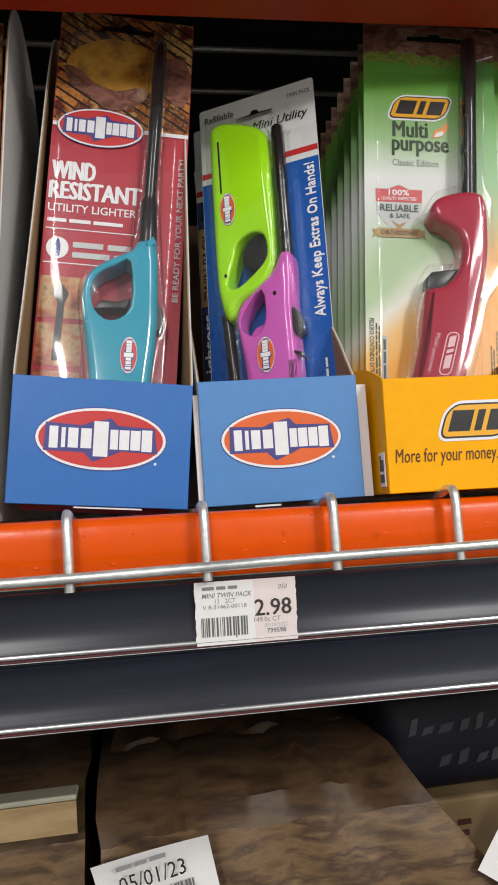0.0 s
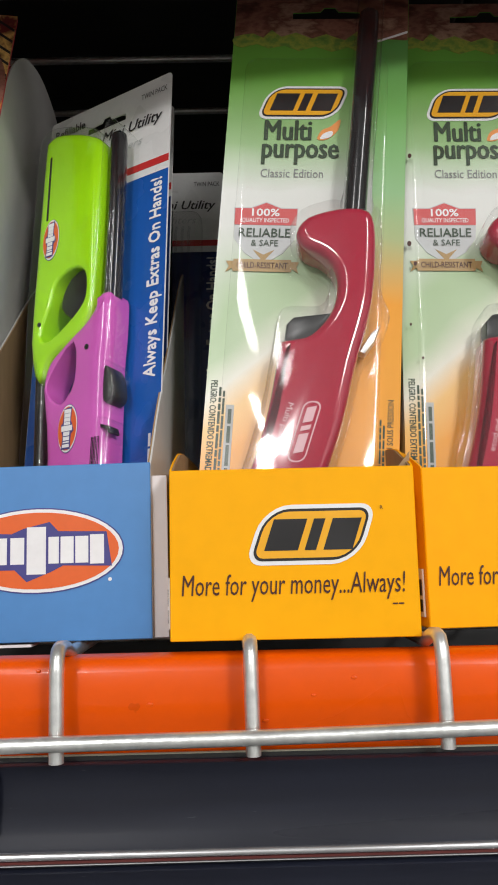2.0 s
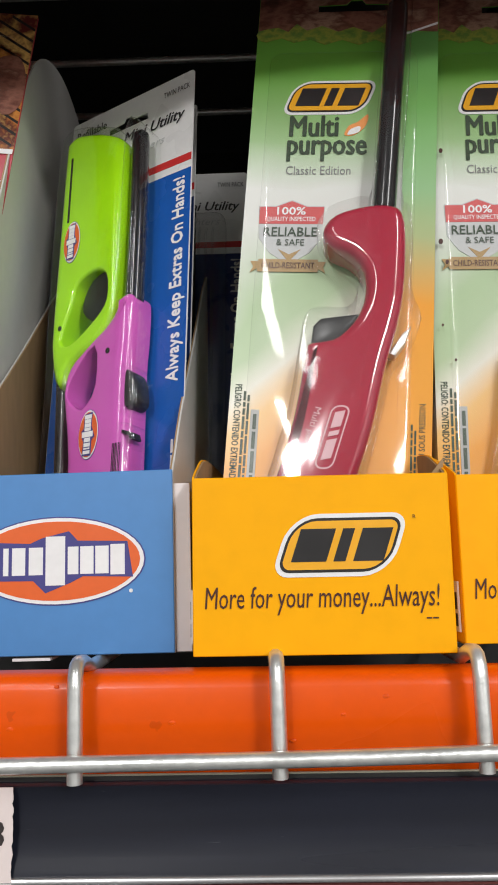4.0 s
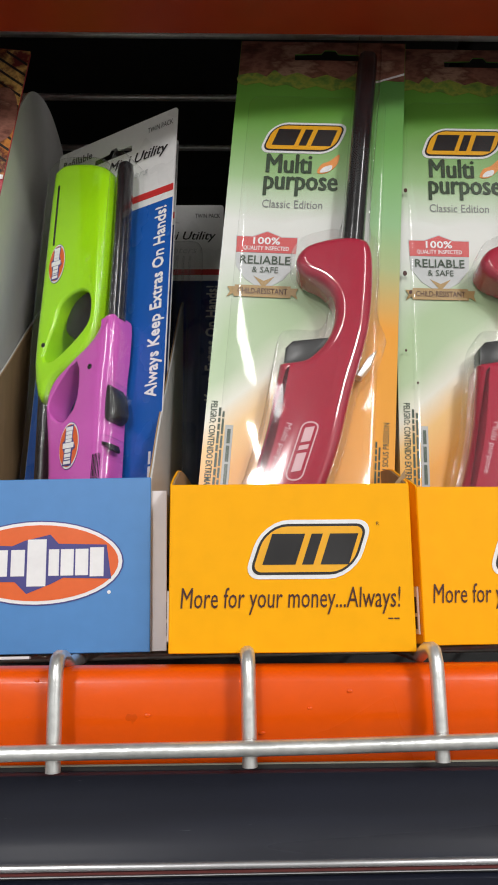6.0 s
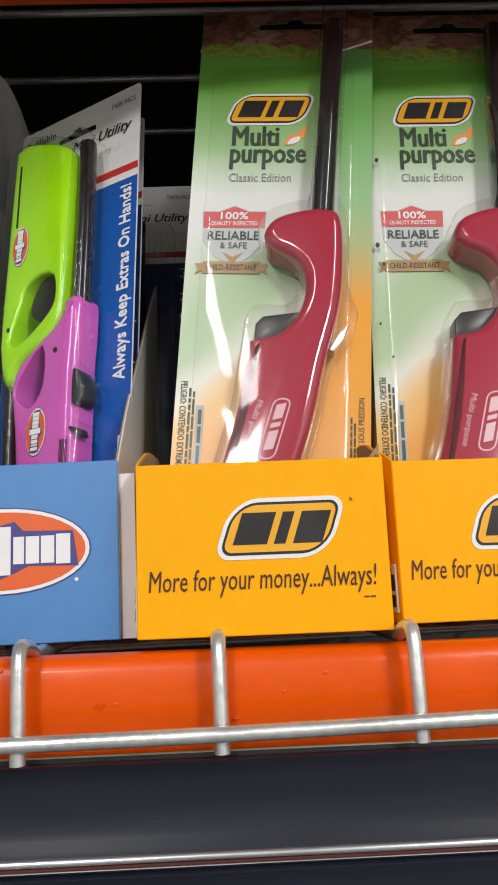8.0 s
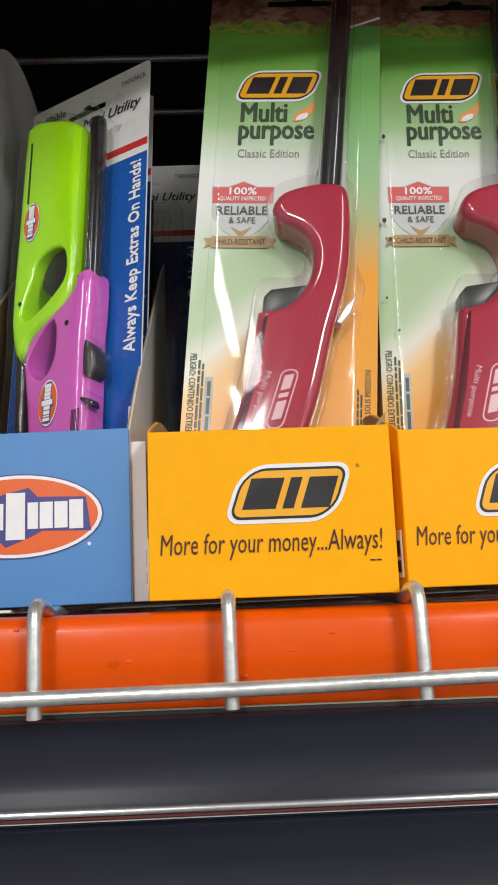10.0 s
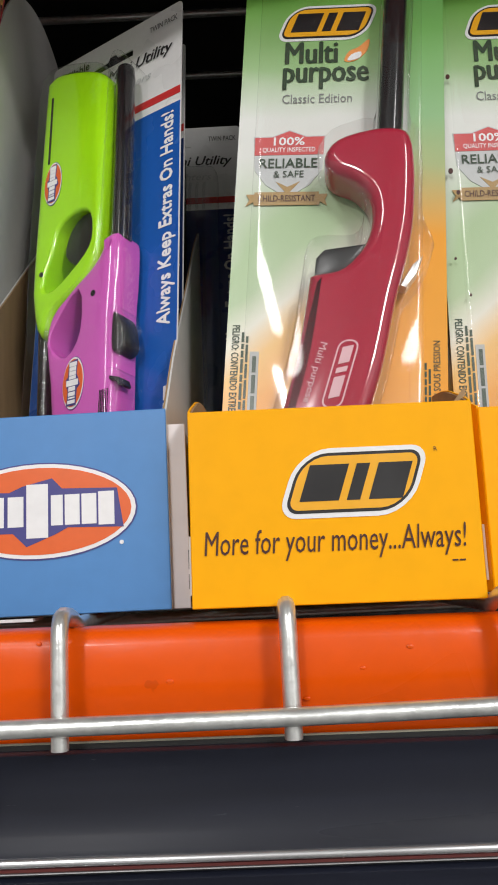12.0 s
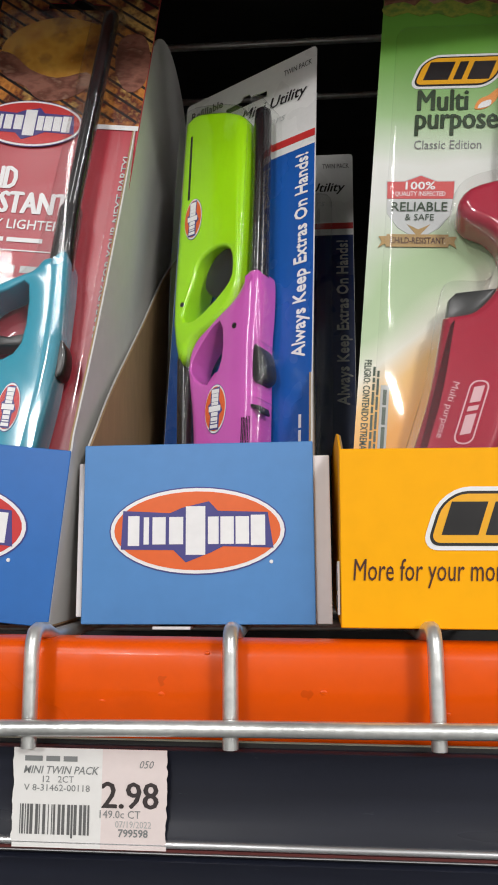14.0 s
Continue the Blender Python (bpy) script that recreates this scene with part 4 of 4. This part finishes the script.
    part("screw_recess", slab(mms(oval(11.2, 122.5, 1.2, 1.4, 14)), front - 0.0003, front + 0.0002), BARREL, pb)
    part("screw_recess", slab(mms(oval(-20.0, 140.5, 1.0, 1.2, 14)), front - 0.0003, front + 0.0002), TRIGGER, gb)
    oval_mark(3.2 * mm, 85.0 * mm, 5.6 * mm, 11.4 * mm, pb, front - 0.0003, upright=True)
    bars(17.0 * mm, 61 * mm, 22.0 * mm, 79 * mm, 6, BARREL, pb, front - 0.0003, 9, upward=True)
    bub = [(-30, 241), (-27.5, 249), (-19, 251.5), (2, 244), (11, 237.5), (13.4, 228), (14, 190), (14, 152), (12, 137), (4, 125.5), (-11, 119.5), (-13, 104), (-12, 60), (-13, 5), (-25, 5), (-26, 60), (-27, 112), (-28.6, 142), (-29.8, 186)]
    part("bubble", shell(mms(smooth_loop(bub, 3)), front - 0.0009, -0.0004, 0.0068, 5), FILM, t, "raised clear bubble over the lime lighter", smooth=True).visible_shadow = False
    bub = [(12.8, 230), (13.8, 240), (17.3, 243), (20.8, 240), (22.2, 230), (22.8, 190), (22.8, 148), (24, 141), (24.6, 128), (26, 111), (27.5, 98), (26, 60), (25.5, 5), (-13, 5), (-14, 72), (-16.5, 106), (-14, 121), (-3, 129), (4, 133.5), (11, 142), (12.5, 190)]
    part("bubble", shell(mms(smooth_loop(bub, 3)), front - 0.0009, -0.0004, 0.0062, 5), FILM, t, "raised clear bubble over the pink lighter", smooth=True).visible_shadow = False
    for knob, name in (([(18.6, 112.5), (22.5, 114.5), (27.2, 109), (29.2, 100), (27.5, 92.6), (22, 91), (18.8, 94)], "raised clear bubble over the sliding lock"), ([(19.0, 87.5), (24.5, 87), (28.2, 83), (28.4, 78.5), (24, 77), (19.4, 79.5)], "small clear bubble over the hook")):
        part("bubble", shell(mms(smooth_loop(knob, 3)), front - 0.0004, -0.0060, 0.0022, 4), FILM, t, name, smooth=True).visible_shadow = False
    return t


t1 = twin_pack(sheet_at(-0.0095, 0.0814, -31.2, 7.6, -2.3), "blue twin pack with lime and pink lighters, turned askew")
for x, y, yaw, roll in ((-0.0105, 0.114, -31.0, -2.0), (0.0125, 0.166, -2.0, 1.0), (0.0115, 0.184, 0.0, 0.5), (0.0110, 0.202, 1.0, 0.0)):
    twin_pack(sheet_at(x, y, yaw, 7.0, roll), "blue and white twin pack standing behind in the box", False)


def red_pack(m, label, full=True):
    t = thing("lighter_pack", label, "lighter pack", m, "red lighter packs")
    w, h = 40.4, 308
    part("backing_card", slab(mms(rounded(-w, 0, w, h, 2, 3)), 0, 0.0006, holes=[hang_slot(0, 299, 16, 2.6)]), SHEET_RED, t, "deep red printed card")
    part("photo_band", slab(mms([(-w + 0.3, 230), (w - 0.3, 230), (w - 0.3, h - 0.3), (-w + 0.3, h - 0.3)]), -0.0002, 0, holes=[hang_slot(0, 299, 16, 2.6)]), EMBER, t, "printed photograph of glowing coals")
    if not full:
        part("blister", shell(mms(rounded(-38, 4, 36, 286, 6)), -0.012, -0.0004, 0.004, 3), FILM, t, "clear plastic blister", smooth=True).visible_shadow = False
        return t
    for i in range(18):
        # bars of the printed grill, all on one slant, cut off at the edges of the photograph
        z = 234 + 6.6 * i
        a, b = max(-40, -40 + (z - 305.5) / 0.6), min(40, -40 + (z - 233) / 0.6)
        if b > a:
            q = [(a, z - 0.6 * (a + 40)), (b, z - 0.6 * (b + 40)), (b, z - 0.6 * (b + 40) + 1.5), (a, z - 0.6 * (a + 40) + 1.5)]
            part("grate_bar", slab(mms(q), -0.0003, -0.0002), BLACK_INK, t)
    part("chicken_print", slab(mms(smooth_loop([(-35, 272), (-27, 284), (-10, 291), (8, 289), (19, 282), (20, 266), (10, 252), (-8, 249), (-18, 257), (-30, 261)])), -0.0005, -0.0003), BREAST, t, "printed browned chicken breast")
    part("chicken_shade", slab(mms(smooth_loop([(-36, 269), (-28, 268), (-18, 260), (-4, 256), (10, 260), (14, 254), (4, 245), (-10, 243), (-20, 251), (-32, 257)])), -0.0006, -0.0004), MEAT, t, "charred underside of the printed chicken")
    part("chicken_print", slab(mms(smooth_loop([(24, 280), (34, 283), (39.5, 273), (39.5, 256), (32, 250), (24, 262)])), -0.0005, -0.0003), MEAT, t, "printed meat")
    part("white_line", slab(mms([(-w + 0.3, 229), (w - 0.3, 229), (w - 0.3, 231.5), (-w + 0.3, 231.5)]), -0.0006, -0.0004), WHITE_INK, t)
    oval_mark(-12 * mm, 229.5 * mm, 25.6 * mm, 12.7 * mm, t, -0.0010, red=RED_INK)
    words("WIND", -38 * mm, 194.5 * mm, -13.5 * mm, 206 * mm, WHITE_INK, t, -0.0004, heavy=0.0006)
    words("RESISTANT", -38.5 * mm, 182 * mm, 13.5 * mm, 193 * mm, WHITE_INK, t, -0.0004, heavy=0.0006)
    words("UTILITY LIGHTER", -38.8 * mm, 174 * mm, 12 * mm, 179 * mm, WHITE_INK, t, -0.0004, bold=0.012)
    bars(-38.5 * mm, 166.5 * mm, 8 * mm, 170.5 * mm, 1, WHITE_INK, t, -0.0004, 11)
    for z in (163.0, 142.0):
        part("white_line", slab(mms([(-39, z), (13, z), (13, z + 0.6), (-39, z + 0.6)]), -0.0004, 0), WHITE_INK, t)
    part("icon_disc", slab(mms(oval(-31.6, 151.5, 6.3, 6.6)), -0.0004, 0), WHITE_INK, t)
    part("flame_icon", slab(mms(smooth_loop([(-31.6, 157.5), (-29.9, 152.5), (-30.4, 146.5), (-32.8, 146.5), (-33.3, 152.5)])), -0.0006, -0.0004), PURPLE_INK, t)
    bars(-23 * mm, 144.5 * mm, 10 * mm, 157 * mm, 2, SILVER_INK, t, -0.0004, 12)
    words("BE READY FOR YOUR NEXT PARTY!", 35.2 * mm, 124 * mm, 38.8 * mm, 215 * mm, SILVER_INK, t, -0.0004, bold=0.012, upward=True)
    for z in (109, 81, 53):
        part("small_photo", slab(mms([(-39.5, z), (-14, z), (-14, z + 25), (-39.5, z + 25)]), -0.0003, 0), PICS, t, "small printed photograph")
    part("lighter_print", slab(mms([(-30, 84), (-26, 84), (-25, 118), (-23, 124), (-28, 131), (-32, 124), (-29, 118)]), -0.0005, -0.0003), BLACK_INK, t)
    teal = [(-14.2, 120), (-10.3, 131), (0, 139), (10.6, 145), (14.0, 151.5), (19, 153.2), (24.8, 152.5), (27.6, 105.5), (25.6, 68), (22, 20), (16, 10), (-2, 10), (-6, 24), (-7.6, 66), (-12.6, 102)]
    hole = [(-9.6, 121), (-5.6, 130), (3, 135.5), (10.8, 138.3), (12.3, 112), (2.2, 103.5), (-7, 109)]
    body = part("lighter_body", pillow(mms(smooth_loop(teal, 3)), -0.0200, -0.002, 0.0055, 6, holes=[mms(smooth_loop(hole, 3))]), TEAL, t, "glossy teal plastic lighter body", smooth=True)
    part("trigger", slab(mms([(-8, 111), (10, 113), (12, 119), (4, 116.5), (-4, 117)]), -0.014, -0.004, 0.001, 2), TRIGGER, t, "trigger inside the loop", smooth=True)
    oval_mark(13.0 * mm, 84 * mm, 4.6 * mm, 10.5 * mm, body, -0.0203, upright=True, red=RED_INK)
    part("collar", tube([(0.0196, -0.010, 0.150), (0.0193, -0.010, 0.179), (0.0193, -0.010, 0.181)], 0.0056, 18, (1, 0.95, 0.8)), BARREL, t, "black plastic collar", smooth=True)
    part("barrel", tube([(0.0193, -0.010, 0.175), (0.0200, -0.0095, 0.23), (0.0206, -0.009, 0.280), (0.0206, -0.009, 0.285), (0.0206, -0.009, 0.287)], 0.0038, 18, (1, 1, 1, 0.95, 0.6)), BARREL, t, "long black metal barrel", smooth=True)
    part("slider", slab(mms(smooth_loop([(25.5, 116), (29, 115), (31, 108), (30, 101), (26, 102)], 3)), -0.015, -0.006, 0.0015, 3), TRIGGER, t, "dark sliding lock", smooth=True)
    bub = [(-16.5, 121), (-12.5, 133), (-1, 141.5), (9.5, 148), (12.5, 180), (15.5, 276), (18.5, 290), (24, 290), (26.5, 276), (26, 180), (27.5, 152), (31, 118), (33, 108), (31, 96), (28, 66), (25, 5), (-10, 5), (-10, 66), (-15, 103)]
    part("bubble", shell(mms(smooth_loop(bub, 3)), -0.0210, -0.0022, 0.0055, 5), FILM, t, "raised clear bubble over the lighter", smooth=True).visible_shadow = False
    part("blister", shell(mms(rounded(-38, 3, 33.6, 294, 6)), -0.0026, -0.0002, 0.0015, 2), FILM, t, "clear plastic blister", smooth=True).visible_shadow = False
    return t


r1 = red_pack(sheet_at(-0.1162, 0.0605, 0.0, 5.8, 6.5), "deep red blister pack with teal lighter leaning in blue box")
red_pack(sheet_at(-0.2140, 0.070, 0.0, 5.7, 3.0), "deep red blister pack in the end box", False)


# ---- shelf below ----
def wood_bundle(x0, x1, y0, z1, seed, label, flare=0.0):
    t = thing("firewood_pack", label, "firewood pack", pose((x0 + x1) / 2, y0, 0.72), "firewood packs")
    w, h = (x1 - x0) / 2, z1 - 0.72
    bm = bmesh.new()
    nx, nz, ny = 26, 14, 10
    rnd = random.Random(seed)
    off = rnd.uniform(0, 50)

    def at(u, s):
        # s runs up the front and then back over the top
        if s <= 1:
            y, z = 0.0, h * s
        else:
            y, z = (s - 1) * 0.40, h
        d = 0.010 * noise.noise((u * 3 + off, s * 9, seed)) + 0.005 * noise.noise((u * 14 + off, s * 30, seed))
        if abs(s - 1) < 0.12:
            k = (0.12 - abs(s - 1)) / 0.12
            y, z = y + 0.012 * k * k, z - 0.010 * k * k
        return (u * w + max(u, 0) * flare * (h - z) * (1 if h - z < 0.09 else 0.09 / (h - z)) + (0.004 * noise.noise((s * 12, off, u)) if abs(u) > 0.99 else 0), y - d, z + d)
    ss = [i / nz for i in range(nz + 1)] + [1 + (j + 1) / ny for j in range(ny)]

    def sheet(bm, rows):
        grid = [[bm.verts.new(at(-1 + 2 * i / nx, s)) for i in range(nx + 1)] for s in rows]
        for a, b in zip(grid, grid[1:]):
            for i in range(nx):
                bm.faces.new((a[i], a[i + 1], b[i + 1], b[i]))
        return grid
    grid = sheet(bm, ss[:nz])
    bl, br = bm.verts.new((-w, 0.40, 0)), bm.verts.new((w, 0.40, 0))
    tl, tr = bm.verts.new((-w, 0.40, h - 0.02)), bm.verts.new((w, 0.40, h - 0.02))
    bm.faces.new([*[g[0] for g in grid], tl, bl])
    bm.faces.new([*[g[-1] for g in grid][::-1], br, tr])
    bm.faces.new((bl, br, tr, tl))
    bm.faces.new((bl, *grid[0], br))
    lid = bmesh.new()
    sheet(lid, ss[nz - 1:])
    part("top_fold", lid, BARK_DARK, t, "wood-grain top of the wrapper, darker than its front", smooth=True)
    part("wrapper", bm, BARK, t, "wood-grain wrapper", smooth=True)
    return t


w1 = wood_bundle(-0.36, -0.134, 0.110, 1.020, 3, "wood-grain firewood pack with a pale taped top edge")
part("tape", block(-0.112, 0.110, -0.0105, -0.0095, 0.287, 0.305), BARK_PALE, w1, "tan tape band along the edge")
part("pale_tape", block(-0.112, 0.1105, -0.0110, 0.006, 0.3053, 0.3085, 0.001), PALE_TAPE, w1, "pale strip along the top edge")
w2 = wood_bundle(-0.126, 0.060, 0.095, 1.022, 7, "brown wood-grain firewood pack with a curling label", 0.75)
w4 = wood_bundle(-0.118, 0.052, 0.190, 1.032, 11, "wood-grain firewood pack behind another")


def curled_label(m, w, h, label, text):
    t = thing("paper_label", label, "label", m)
    bm = bmesh.new()
    n = 12
    g = []
    for j in range(n + 1):
        row = []
        for i in range(n + 1):
            u, v = i / n, j / n
            row.append(bm.verts.new((w * (u - 0.5), -0.012 * max(0, v - 0.6) ** 2 * 4 - 0.006 * u * u, h * v)))
        g.append(row)
    for a, b in zip(g, g[1:]):
        for i in range(n):
            bm.faces.new((a[i], a[i + 1], b[i + 1], b[i]))
    part("paper", bm, PAPER, t, smooth=True)
    if text:
        words("05/01/23", -w * 0.30, h * 0.71, w * 0.26, h * 0.85, BLACK_INK, t, -0.0095)
        bars(-w * 0.30, h * 0.89, w * 0.12, h * 0.96, 1, GREY_INK, t, -0.0100, 4)
        barcode(-w * 0.22, h * 0.1, w * 0.30, h * 0.64, t, -0.0075)
        part("bold_mark", slab([(-w * 0.46, h * 0.2), (-w * 0.36, h * 0.2), (-w * 0.36, h * 0.26), (-w * 0.42, h * 0.26), (-w * 0.42, h * 0.6), (-w * 0.46, h * 0.6)], -0.0035, -0.003), BLACK_INK, t)
    return t


curled_label(pose(-0.087, 0.076, 0.947, 0, -10), 0.064, 0.060, "white paper label with a printed date, curling off the pack", True)
curled_label(pose(0.1200, 0.085, 0.943, 0, 35), 0.06, 0.075, "white paper label curling off a pack", False)
bag = thing("charcoal_bag", "dark navy bag with worn pale print on firewood", "bag", pose(0.22, 0.15, 0.980))
part("bag_body", block(-0.155, 0.16, 0, 0.36, 0, 0.075, 0.016, 4), NAVY_BAG, bag, smooth=True)
worn = random.Random(8)
for z0, n, x in ((0.040, 9, -0.138), (0.018, 8, -0.118)):
    for k in range(n):
        w, hh = worn.uniform(0.004, 0.010), worn.uniform(0.006, 0.013)
        part("print_band", slab([(x, z0), (x + w, z0 + 0.0015), (x + w + 0.003, z0 + hh), (x + 0.003, z0 + hh - 0.0015)], -0.0006, 0.0), BAG_INK, bag, "worn pale print")
        x += w + worn.uniform(0.003, 0.007)
carton = thing("kindling_carton", "tan printed carton under a dark bag", "carton", pose(0.22, 0.145, 0.7195))
part("carton_body", block(-0.150, 0.16, 0, 0.36, 0, 0.259, 0.003), TAN_BAG, carton)
bars(-0.125, 0.232, -0.100, 0.246, 2, BROWN_INK, carton, -0.0006, 21)
solid("lower_deck_board", block(-1.2, 1.2, 0.02, 0.60, 0.69, 0.7195), BLACK_STEEL, "dark shelf under the firewood packs", "shelf", "structure")
